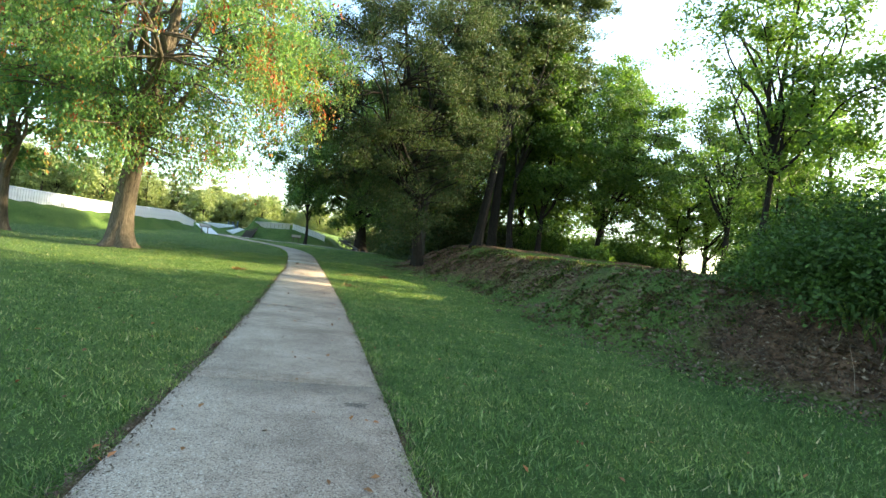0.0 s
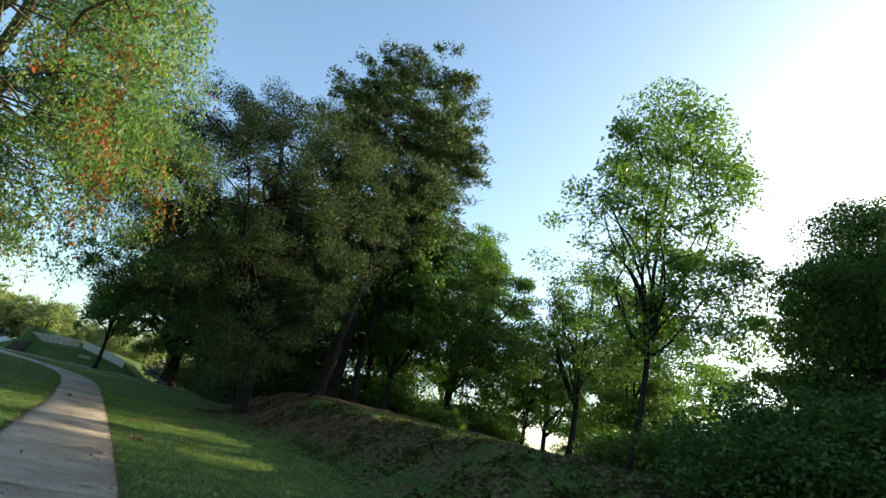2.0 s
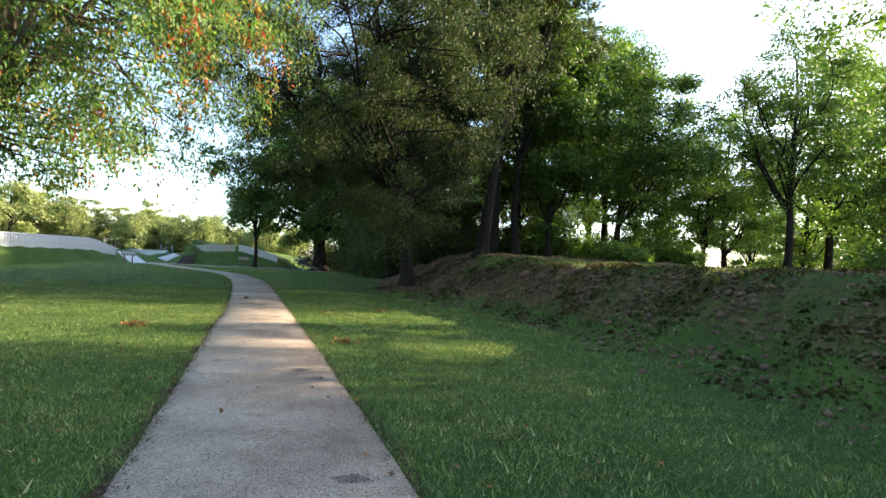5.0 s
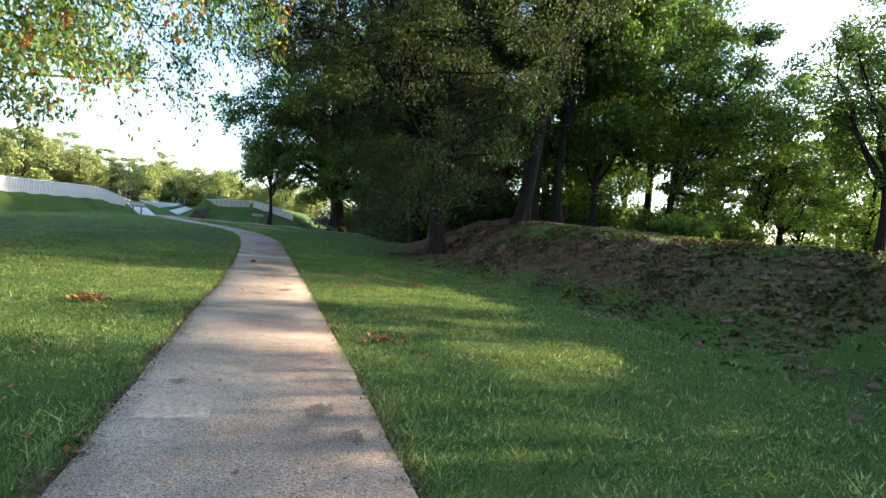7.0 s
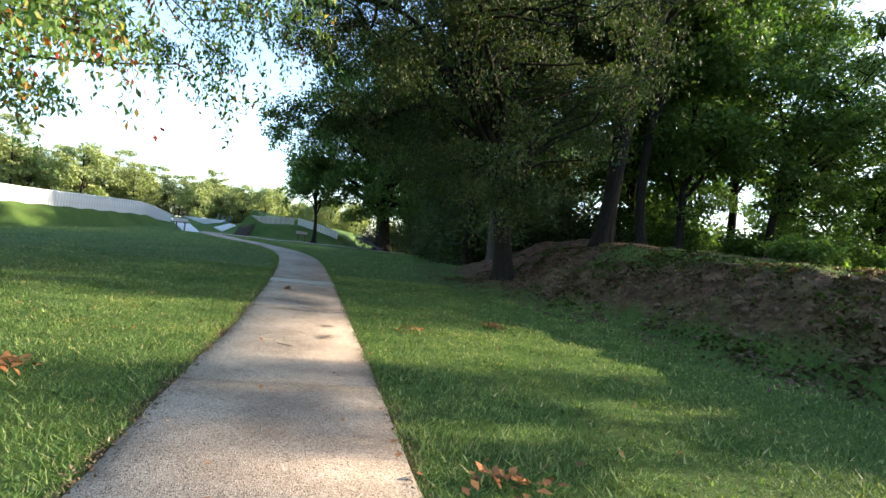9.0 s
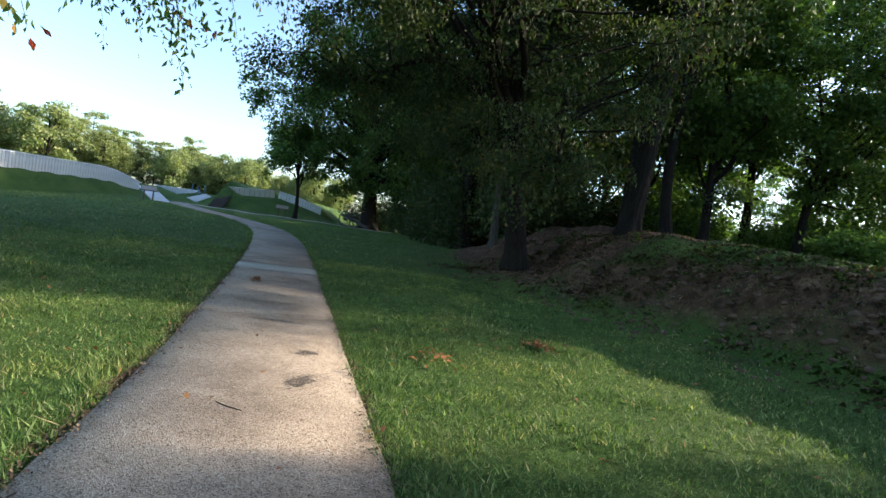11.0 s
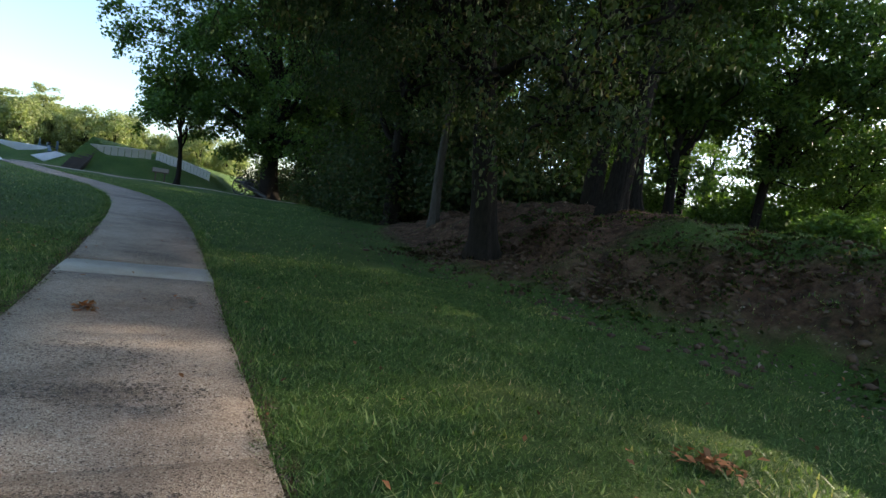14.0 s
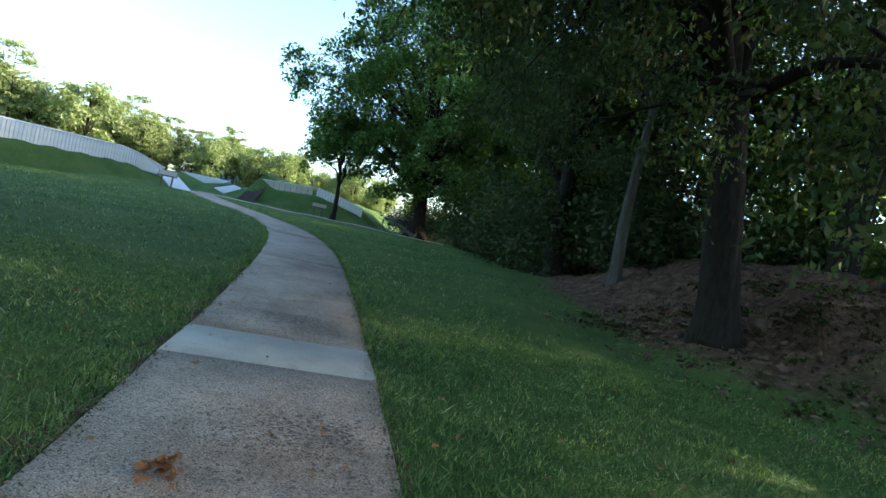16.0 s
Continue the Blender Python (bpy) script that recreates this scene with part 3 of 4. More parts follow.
# the pin oak on the lawn
make_tree("oak_tree", "pin oak on the lawn with drooping, partly reddened leaves", at(-13.6, 23.4), 11, 17.5, 0.5, (3.0, 18), (8.3, 9.0), 18, 560, 200, 0.14,
          0.56, BARK_OAK, LEAF_OAK, 0.9, (1.0, 0), 0.45, 0.45, fork=4.2, turned=0.6, weep=1.2, flare=1.6, skew=(1.0, -2.0), gaps=0.55)
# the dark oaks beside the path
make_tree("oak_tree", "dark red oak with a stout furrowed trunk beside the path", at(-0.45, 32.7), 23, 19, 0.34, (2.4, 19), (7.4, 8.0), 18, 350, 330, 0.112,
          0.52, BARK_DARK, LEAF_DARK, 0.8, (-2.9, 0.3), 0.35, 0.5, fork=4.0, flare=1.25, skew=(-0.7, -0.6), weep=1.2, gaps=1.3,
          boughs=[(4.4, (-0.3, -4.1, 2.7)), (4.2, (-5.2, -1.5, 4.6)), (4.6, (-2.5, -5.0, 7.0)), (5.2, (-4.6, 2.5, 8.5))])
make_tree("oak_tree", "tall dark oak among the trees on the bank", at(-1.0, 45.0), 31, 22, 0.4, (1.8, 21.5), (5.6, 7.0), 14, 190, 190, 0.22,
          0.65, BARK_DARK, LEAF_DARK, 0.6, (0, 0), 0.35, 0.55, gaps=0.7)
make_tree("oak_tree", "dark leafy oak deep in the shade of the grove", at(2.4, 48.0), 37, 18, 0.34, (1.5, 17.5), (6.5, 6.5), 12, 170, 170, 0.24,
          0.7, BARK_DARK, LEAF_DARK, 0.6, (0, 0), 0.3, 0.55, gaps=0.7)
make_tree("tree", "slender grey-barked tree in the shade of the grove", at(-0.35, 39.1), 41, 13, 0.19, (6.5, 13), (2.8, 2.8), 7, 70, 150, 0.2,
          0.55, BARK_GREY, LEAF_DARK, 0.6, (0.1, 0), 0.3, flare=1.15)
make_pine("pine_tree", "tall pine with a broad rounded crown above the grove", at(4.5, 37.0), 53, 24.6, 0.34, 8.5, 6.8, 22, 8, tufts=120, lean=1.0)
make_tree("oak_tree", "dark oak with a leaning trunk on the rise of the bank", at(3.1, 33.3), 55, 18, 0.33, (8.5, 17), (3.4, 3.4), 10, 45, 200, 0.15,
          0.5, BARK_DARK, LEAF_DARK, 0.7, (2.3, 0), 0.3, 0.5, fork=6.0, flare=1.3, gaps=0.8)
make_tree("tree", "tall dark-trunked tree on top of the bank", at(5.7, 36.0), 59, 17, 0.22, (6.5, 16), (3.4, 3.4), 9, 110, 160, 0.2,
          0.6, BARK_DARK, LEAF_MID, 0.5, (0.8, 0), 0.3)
make_tree("tree", "spreading shade tree beside the old field gun", at(-8.4, 66.0), 61, 22, 0.74, (2.6, 23), (10.8, 10), 20, 340, 200, 0.27,
          0.8, BARK_DARK, LEAF_MID, 0.5, (-1.6, 0), 0.3, fork=3.2, skew=(0.8, 0), gaps=0.5, weep=1.6,
          boughs=[(3.4, (-7.5, -2, 6.0)), (3.8, (6.5, -3, 4.2)), (3.6, (3.5, -5, 3.8)), (4.5, (-6, 1, 13)), (4.2, (3.5, -4, 12))])
make_tree("tree", "small tree in front of the white fort wall", at(-15.6, 66.8), 67, 9.5, 0.22, (3.5, 10), (3.0, 3.0), 7, 60, 120, 0.24,
          0.6, BARK_DARK, LEAF_MID, 0.5, (-0.5, 0), 0.3)
make_tree("locust_tree", "slender young tree with open light-green foliage on the bank", at(10.6, 16.8), 71, 14.6, 0.115, (2.6, 14.3), (3.9, 3.7), 16, 165, 150, 0.16,
          0.42, BARK_DARK, LEAF_LIGHT, 0.4, (0.9, 0), 0.3, 0.45, fork=3.5, gaps=1.2)
make_tree("tree", "rounded tree with sunlit yellow-green top beyond the bank", at(15.5, 47.0), 73, 20, 0.3, (3.5, 20), (5.6, 5.6), 12, 210, 190, 0.2,
          0.6, BARK_DARK, LEAF_LIGHT, 0.5, (0, 0), 0.3, gaps=0.8)
make_tree("tree", "leaning green tree on top of the grassy bank", at(12.4, 38.2), 79, 13.5, 0.2, (2.2, 13.5), (4.6, 4.2), 11, 150, 180, 0.19,
          0.55, BARK_DARK, LEAF_MID, 0.5, (2.2, 0), 0.3, gaps=0.9)

shade_tree = make_tree("tree", "dense dark-green tree at the sunny edge of the grove", at(8.0, 37.6), 163, 13, 0.2, (1.6, 13), (3.2, 3.6), 10, 90, 150, 0.22, 0.58,
                       BARK_DARK, LEAF_MID, 0.5, (0.4, 0), 0.3, gaps=0.8, group="trees at the grove's edge", single=False)
for x, y, s in [(7.6, 42.5, 1.1), (12.5, 52, 1.0), (15.0, 22.0, 0.5), (-2.0, 69.5, 1.0), (2.5, 66.0, 1.1)]:
    copy_thing(shade_tree, Matrix.Translation(at(x, y)) @ Matrix.Rotation(x, 4, "Z") @ Matrix.Scale(s, 4))

near_tree = make_tree("tree", "dense dark-green tree on the bank behind the bushes", at(14.8, 12.6), 167, 9.6, 0.16, (1.0, 9.6), (2.5, 2.6), 12, 140, 330, 0.1, 0.46,
                      BARK_DARK, LEAF_MID, 0.6, (0.3, 0.2), 0.2, gaps=0.35, group="trees behind the bushes")
# copies farther right, mostly out of view, added to block sky light
for x, y, s in [(15.8, 8.6, 1.1), (18.4, 14.4, 1.2), (18.5, 5.5, 1.1)]:
    copy_thing(near_tree, Matrix.Translation(at(x, y)) @ Matrix.Rotation(x, 4, "Z") @ Matrix.Scale(s, 4))

make_tree("tree", "airy tree with a forked bare trunk on the grassy bank", at(17.5, 30.5), 169, 12, 0.2, (3.4, 12), (3.7, 3.7), 12, 95, 190, 0.14, 0.5,
          BARK_DARK, LEAF_MID, 0.5, (0.5, 0.2), 0.3, fork=2.6, gaps=1.1)

# trees repeated along the river bank and in the far woods
# their light leaf colour includes the haze and backlight over the river
bank = make_tree("tree", "tree on the river bank with bare lower trunk", at(27.2, 38.8), 83, 17.5, 0.3, (5.0, 17.5), (5.2, 5.2), 12, 90, 130, 0.23, 0.6,
                 BARK_DARK, LEAF_LIGHT, 0.5, (0, 0), 0.3, gaps=0.8, group="trees along the river bank", single=False)
bank2 = make_tree("tree", "leafy tree on the river bank against the light", at(24.2, 44.5), 89, 14.5, 0.24, (2.6, 14.5), (4.3, 4.3), 11, 95, 130, 0.22, 0.55,
                  BARK_DARK, LEAF_LIGHT, 0.5, (0.5, 0.3), 0.3, gaps=0.8, group="trees along the river bank", single=False)
rng = np.random.RandomState(5)
for x, y, s in [(36, 57, 1.1), (27, 58, 0.95), (44, 54, 1.15), (33, 47, 1.0), (42, 44, 1.05), (47, 64, 1.2), (20, 60, 1.05), (12, 62, 1.1), (4, 66, 1.1),
                (3, 58, 0.95), (10, 75, 1.1), (-2, 80, 1.1), (-7, 79, 1.25), (0.5, 74, 1.1), (-5, 88, 1.3), (56, 47, 1.1), (20.5, 41.5, 0.7), (52, 36, 0.9)]:
    m = Matrix.Translation(at(x, y)) @ Matrix.Rotation(rng.uniform(0, 6.28), 4, "Z") @ Matrix.Scale(s, 4)
    copy_thing(bank if rng.uniform() < 0.5 else bank2, m)
# mostly unseen trees, placed so that their shadows fall on lawn and path
for x, y, s in [(25.5, 33.0, 0.95), (21.0, 18.0, 0.78), (21.5, 11.0, 1.0), (14.0, 4.8, 1.05), (27, 9, 1.15), (24, 2, 1.1), (13.5, -6, 1.0), (33, 14, 1.1)]:
    m = Matrix.Translation(at(x, y)) @ Matrix.Rotation(x * 2.1, 4, "Z") @ Matrix.Scale(s, 4)
    tagged(copy_thing(bank2, m), "tree added on the bank to shade the lawn and path", "tree")
side = make_tree("tree", "tree at the edge of the lawn before the fort", at(-21.8, 27.3), 97, 14, 0.3, (3.2, 14), (5.5, 5.5), 11, 130, 130, 0.26, 0.7,
                 BARK_OAK, LEAF_OAK, 0.5, (0, 0), 0.3, turned=0.4)

# the far trees get their haze from the pale leaf colour
wood_a = make_tree("tree", "tree in the woods beyond the fort, leaves paled for haze and sun", at(-62, 99), 101, 11.5, 0.25, (1.2, 11.5), (4.4, 4.4), 8, 54, 80, 0.48, 0.85, BARK_DARK, LEAF_HAZY_WOODS, 0.4,
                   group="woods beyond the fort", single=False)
wood_b = make_pine("pine_tree", "pine in the woods beyond the fort, needles paled for haze and sun", at(-70, 95), 103, 13.5, 0.2, 3.0, 3.0, 12, 5, 0.6, 9, "woods beyond the fort", needles=LEAF_HAZY_WOODS)
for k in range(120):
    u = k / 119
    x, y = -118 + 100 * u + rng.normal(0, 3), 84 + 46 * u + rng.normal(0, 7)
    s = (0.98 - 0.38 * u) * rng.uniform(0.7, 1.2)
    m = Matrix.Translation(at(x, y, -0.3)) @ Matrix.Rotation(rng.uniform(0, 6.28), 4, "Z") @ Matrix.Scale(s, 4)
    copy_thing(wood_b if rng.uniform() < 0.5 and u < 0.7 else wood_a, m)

# bushes
make_bush("bush", "dense green bush on the earth bank", at(8.0, 8.7), 107, (2.3, 2.5), 1.9, 42000, 0.085, LEAF_BUSH, "bushes on the bank")
make_bush("bush", "tangled bush on the bank near the path", at(9.2, 5.4), 109, (2.4, 2.4), 2.0, 34000, 0.085, LEAF_BUSH, "bushes on the bank")
make_bush("bush", "bush on top of the bank", at(10.2, 10.8), 113, (2.4, 2.2), 1.7, 20000, 0.1, LEAF_MID, "bushes on the bank")
# leaf tint carries the light: pale at the sunny edge, dark inside
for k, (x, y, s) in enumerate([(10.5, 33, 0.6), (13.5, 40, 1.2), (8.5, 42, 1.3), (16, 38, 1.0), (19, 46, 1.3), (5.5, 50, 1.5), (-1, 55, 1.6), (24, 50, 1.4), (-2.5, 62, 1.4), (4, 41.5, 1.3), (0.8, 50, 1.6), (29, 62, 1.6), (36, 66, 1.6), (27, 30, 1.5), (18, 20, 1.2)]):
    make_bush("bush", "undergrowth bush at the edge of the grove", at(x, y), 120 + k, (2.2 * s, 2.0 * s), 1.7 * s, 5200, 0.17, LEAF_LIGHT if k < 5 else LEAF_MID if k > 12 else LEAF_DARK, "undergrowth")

for k, (x, y, s) in enumerate([(11.6, 14.2, 1.1), (13.2, 11.6, 1.3), (12.6, 18.6, 0.9), (15.4, 16.2, 1.3), (12.2, 7.4, 1.3), (14.8, 21.2, 1.1)]):
    make_bush("bush", "dark green bush on top of the bank", at(x, y), 190 + k, (2.3 * s, 2.1 * s), 1.7 * s, 9000, 0.14, LEAF_MID, "bushes on the bank")

# added dark masses in place of the gloom between the trunks
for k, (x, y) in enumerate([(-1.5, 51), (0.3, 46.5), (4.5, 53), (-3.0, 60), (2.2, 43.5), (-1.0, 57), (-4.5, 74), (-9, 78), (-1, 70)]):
    make_bush("bush", "tall dark foliage standing in for the grove's deep shade", at(x, y), 150 + k, (3.4, 3.0), 4.6, 9000, 0.24, LEAF_DARK, "undergrowth")

# sunlight on these bushes is painted by the lighter leaf colour
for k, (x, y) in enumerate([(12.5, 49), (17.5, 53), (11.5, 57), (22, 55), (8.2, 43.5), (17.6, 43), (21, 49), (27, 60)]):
    make_bush("bush", "undergrowth beyond the bank, tinted light green for sunlight", at(x, y), 170 + k, (3.2, 2.8), 3.8, 5000, 0.28, LEAF_LIGHT, "undergrowth")


# ---- the fort ----
def plank_wall(name, label, line, tops, heights, board, mat):
    """A revetment of upright boards along a line, with a capping rail."""
    wall = thing(name, label, "wall", None, kind="structure")
    pts = np.array(line, float)
    seg = np.linalg.norm(np.diff(pts, axis=0), axis=1)
    run = np.r_[0, np.cumsum(seg)]
    n = int(run[-1] / board)
    bm = bmesh.new()
    box(bm, -board * 0.46, board * 0.46, -0.03, 0.03, 0, 1, 0.018)
    me = bpy.data.meshes.new("board")
    bm.to_mesh(me)
    bm.free()
    me.materials.append(mat)
    rng = np.random.RandomState(9)
    for k in range(n):
        s = (k + 0.5) * board
        x, y = np.interp(s, run, pts[:, 0]), np.interp(s, run, pts[:, 1])
        j = min(np.searchsorted(run, s, "right") - 1, len(seg) - 1)
        d = pts[j + 1] - pts[j]
        t, hh = np.interp(s, run, tops), np.interp(s, run, heights)
        ob = new("board", me)
        ob.parent = wall
        ob.matrix_basis = Matrix.Translation((x, y, t - hh - 0.25)) @ Matrix.Rotation(math.atan2(d[1], d[0]) + rng.normal(0, 0.01), 4, "Z") @ \
            Matrix.Diagonal((1, 1, hh + 0.25 + rng.normal(0, 0.008), 1))
    cap = [(np.array([np.interp(s, run, pts[:, 0]), np.interp(s, run, pts[:, 1]), np.interp(s, run, tops) + 0.03]), 0.06) for s in np.linspace(0, run[-1], 40)]
    v, q = tube([c for c, _ in cap], [r for _, r in cap], 6)
    part("capping_rail", mesh_from("capping_rail", v, q, mat, True), None, wall)
    return wall


plank_wall("wall_west", "long white upright-board revetment wall on the fort's grassy rampart", [(-40.5, 10), (-38, 22), (-34.2, 38), (-31.2, 48.7), (-28.3, 58.8), (-27.7, 62.3)],
           [2.85, 2.85, 2.85, 2.72, 2.94, 2.15], [0.9, 0.9, 0.9, 0.95, 0.95, 0.35], 0.22, MAT_WHITE)
plank_wall("wall_east", "white board revetment sloping down at the rampart's end", [(-18.7, 71.7), (-16.8, 72.2), (-14.3, 72.7)], [3.5, 3.15, 2.45], [0.85, 1.1, 0.9], 0.28, MAT_WHITE)
plank_wall("wall_north", "tan board revetment on top of the grassy rampart", [(-23.3, 70.2), (-18.75, 71.65)], [3.15, 3.5], [0.6, 0.75], 0.5, MAT_TAN)


def slab_panel(label, corners, thick, mat):
    """A leaning panel of boards between four corners."""
    c = [Vector(p) for p in corners]
    n = (c[1] - c[0]).cross(c[3] - c[0]).normalized() * thick
    panel = thing("revetment_panel", label, "panel", Matrix.Translation(c[0]), kind="structure", group="embrasure panels")
    for k in range(6):
        bm = bmesh.new()
        a, b = k / 6 + 0.004, (k + 1) / 6 - 0.004
        vs = [c[0].lerp(c[3], a), c[1].lerp(c[2], a), c[1].lerp(c[2], b), c[0].lerp(c[3], b)]
        verts = [bm.verts.new(p - c[0]) for p in vs] + [bm.verts.new(p - c[0] - n) for p in vs]
        for f in ((0, 1, 2, 3), (7, 6, 5, 4), (0, 4, 5, 1), (1, 5, 6, 2), (2, 6, 7, 3), (3, 7, 4, 0)):
            bm.faces.new([verts[i] for i in f])
        bmesh.ops.recalc_face_normals(bm, faces=bm.faces)
        part("board", bm, mat, panel)
    return panel


slab_panel("white leaning board panel beside the fort's ramp", [(-25.5, 57.6, 1.85), (-24.5, 58.1, 1.85), (-22.7, 57.5, 0.8), (-23.8, 57.0, 0.75)], 0.1, MAT_WHITE)
slab_panel("white board panel of a gun embrasure", [(-28.4, 65.7, 2.3), (-24.9, 67.3, 2.35), (-25.2, 67.1, 2.1), (-26.6, 66.6, 1.75)], 0.1, MAT_WHITE)
slab_panel("white leaning board panel beside the steps", [(-24.8, 64.6, 1.5), (-23.5, 65.2, 2.05), (-22.9, 65.3, 1.9), (-24.0, 64.7, 1.2)], 0.1, MAT_WHITE)

stairs = thing("stairs", "dark timber steps climbing the grassy rampart", "stairs", Matrix.Translation((-22.7, 65.8, 1.0)), kind="structure")
for k in range(10):
    bm = bmesh.new()
    box(bm, -0.6, 0.6, 0, 0.5, -0.5, 0.0, 0.015)
    s = part("step", bm, MAT_TIMBER, stairs)
    s.matrix_basis = Matrix.Rotation(0.13, 4, "Z") @ Matrix.Translation((0, 0.48 * k, 0.185 * (k + 1)))


def make_gun(label, place, turn, scale, wood):
    """A field gun on a two-wheeled carriage."""
    gun = thing("field_gun", label, "cannon", Matrix.Translation(place) @ Matrix.Rotation(turn, 4, "Z") @ Matrix.Scale(scale, 4))
    for sx in (-0.76, 0.76):
        a = np.linspace(0, 2 * np.pi, 33)
        rim = np.stack([np.zeros(33), 0.68 * np.cos(a), 0.72 + 0.68 * np.sin(a)], -1)
        v, q = tube(rim, np.full(33, 0.045), 6)
        wheel = part("wheel", mesh_from("wheel", v, q, wood, True), None, gun)
        wheel.matrix_basis = Matrix.Translation((sx, 0, 0))
        for k in range(12):
            b = k * np.pi / 6
            v, q = tube([(0, 0.08 * np.cos(b), 0.72 + 0.08 * np.sin(b)), (0, 0.66 * np.cos(b), 0.72 + 0.66 * np.sin(b))], [0.032, 0.022], 6)
            part("spoke", mesh_from("spoke", v, q, wood), None, wheel)
        v, q = tube([(-0.16, 0, 0.72), (-0.08, 0, 0.72), (0.08, 0, 0.72), (0.16, 0, 0.72)], [0.07, 0.12, 0.12, 0.07], 12)
        part("hub", mesh_from("hub", v, q, wood), None, wheel)
    v, q = tube([(-0.7, 0, 0.72), (0.7, 0, 0.72)], [0.055, 0.055], 8)
    part("axle", mesh_from("axle", v, q, MAT_IRON), None, gun)
    bm = bmesh.new()
    box(bm, -0.14, 0.14, -2.3, 0.35, -0.1, 0.12, 0.02, Matrix.Translation((0, 0.1, 0.86)) @ Matrix.Rotation(0.32, 4, "X"))
    part("trail", bm, wood, gun)
    v, q = tube([(0, -0.75, 1.0), (0, -0.68, 1.0), (0, -0.6, 1.0), (0, 0.2, 1.04), (0, 0.95, 1.08), (0, 1.0, 1.08)], [0.03, 0.06, 0.15, 0.14, 0.1, 0.12], 16)
    part("barrel", mesh_from("barrel", v, q, MAT_IRON, True), None, gun)
    return gun


make_gun("old black field gun on spoked wheels under a tree", at(-10.2, 65.6, 0.0), 1.05, 1.0, MAT_IRON)
make_gun("blue-grey field gun in the fort's embrasure", at(-25.9, 69.4, 0.0), 0.5, 0.75, MAT_CARRIAGE)


def make_lectern(label, place, turn):
    sign = thing("lectern_sign", label, "sign", Matrix.Translation(place) @ Matrix.Rotation(turn, 4, "Z"), "lectern signs")
    for sx in (-0.3, 0.3):
        bm = bmesh.new()
        box(bm, sx - 0.05, sx + 0.05, -0.05, 0.05, -0.2, 0.78, 0.008)
        part("post", bm, MAT_WOOD, sign)
    lean = Matrix.Translation((0, 0, 0.84)) @ Matrix.Rotation(radians(24), 4, "X")
    bm = bmesh.new()
    box(bm, -0.56, 0.56, -0.4, 0.4, -0.03, 0.03, 0.01, lean)
    frame_part = part("frame", bm, MAT_WOOD, sign)
    bm = bmesh.new()
    box(bm, -0.51, 0.51, -0.35, 0.35, 0.031, 0.04, 0.0, lean)
    part("panel", bm, MAT_PANEL, frame_part, "pale printed sign panel")
    return sign


make_lectern("low brown interpretive sign beside the gravel walk", at(-16.0, 63.6), 0.25)
make_lectern("brown interpretive sign in front of the rampart", at(-23.9, 56.3), 0.5)

# the gravel walk below the rampart
v = []
for x in np.linspace(-24.5, -6, 38):
    y = 62.6 + (x + 22) * 0.06
    w = 1.7 * (1 - 0.35 * smooth((x + 14) / 8))
    for s in (-1, -0.4, 0.4, 1):
        yy = y + s * w + 0.06 * math.sin(7 * x + s)
        v.append((x, yy, float(land(x, yy)) + (0.03 if abs(s) < 1 else -0.02)))
k = (np.arange(37)[:, None] * 4 + np.arange(3)[None]).ravel()
tagged(new("gravel_walk", mesh_from("gravel_walk", np.array(v), np.stack([k, k + 4, k + 5, k + 1], -1), MAT_GRAVEL, True)), "pale gravel walk below the fort's rampart", "path", kind="structure")


# ---- marks, leaves and grass ----
def leaf_pile(label, x, y, n, r, size, mat, seed, dz=0.03, squash=1.0):
    rng = np.random.RandomState(seed)
    c = rng.normal(0, 1, (n, 3)) * (r, r * squash, 0.012)
    c[:, 2] = np.abs(c[:, 2]) + 0.02 * np.exp(-(c[:, 0] ** 2 + c[:, 1] ** 2) / r / r)
    v, f = leaves(rng, c, size, 0.6, 0.0, 0.75)
    ob = new("leaf_clump", mesh_from("leaf_clump", v, f, mat))
    ob.matrix_basis = Matrix.Translation(at(x, y, dz))
    return tagged(ob, label, "leaves", "fallen leaf clumps", "stuff")


leaf_pile("clump of dry brown oak leaves lying on the path", -6.3, 25.98, 46, 0.05, 0.062, LITTER, 1, 0.035)
leaf_pile("reddish fallen oak twig with leaves in the grass", -1.75, 23.6, 70, 0.1, 0.072, LITTER, 2, 0.05, 0.7)
leaf_pile("orange-brown leaf clump lying on the lawn", -6.4, 18.2, 80, 0.1, 0.08, LITTER, 3, 0.06)
leaf_pile("small brown leaves in the grass beside the path", -2.4, 17.05, 40, 0.12, 0.08, LITTER, 4, 0.05)
leaf_pile("few red leaves in the sunlit grass", -3.2, 22.2, 30, 0.14, 0.08, LITTER, 6, 0.05)


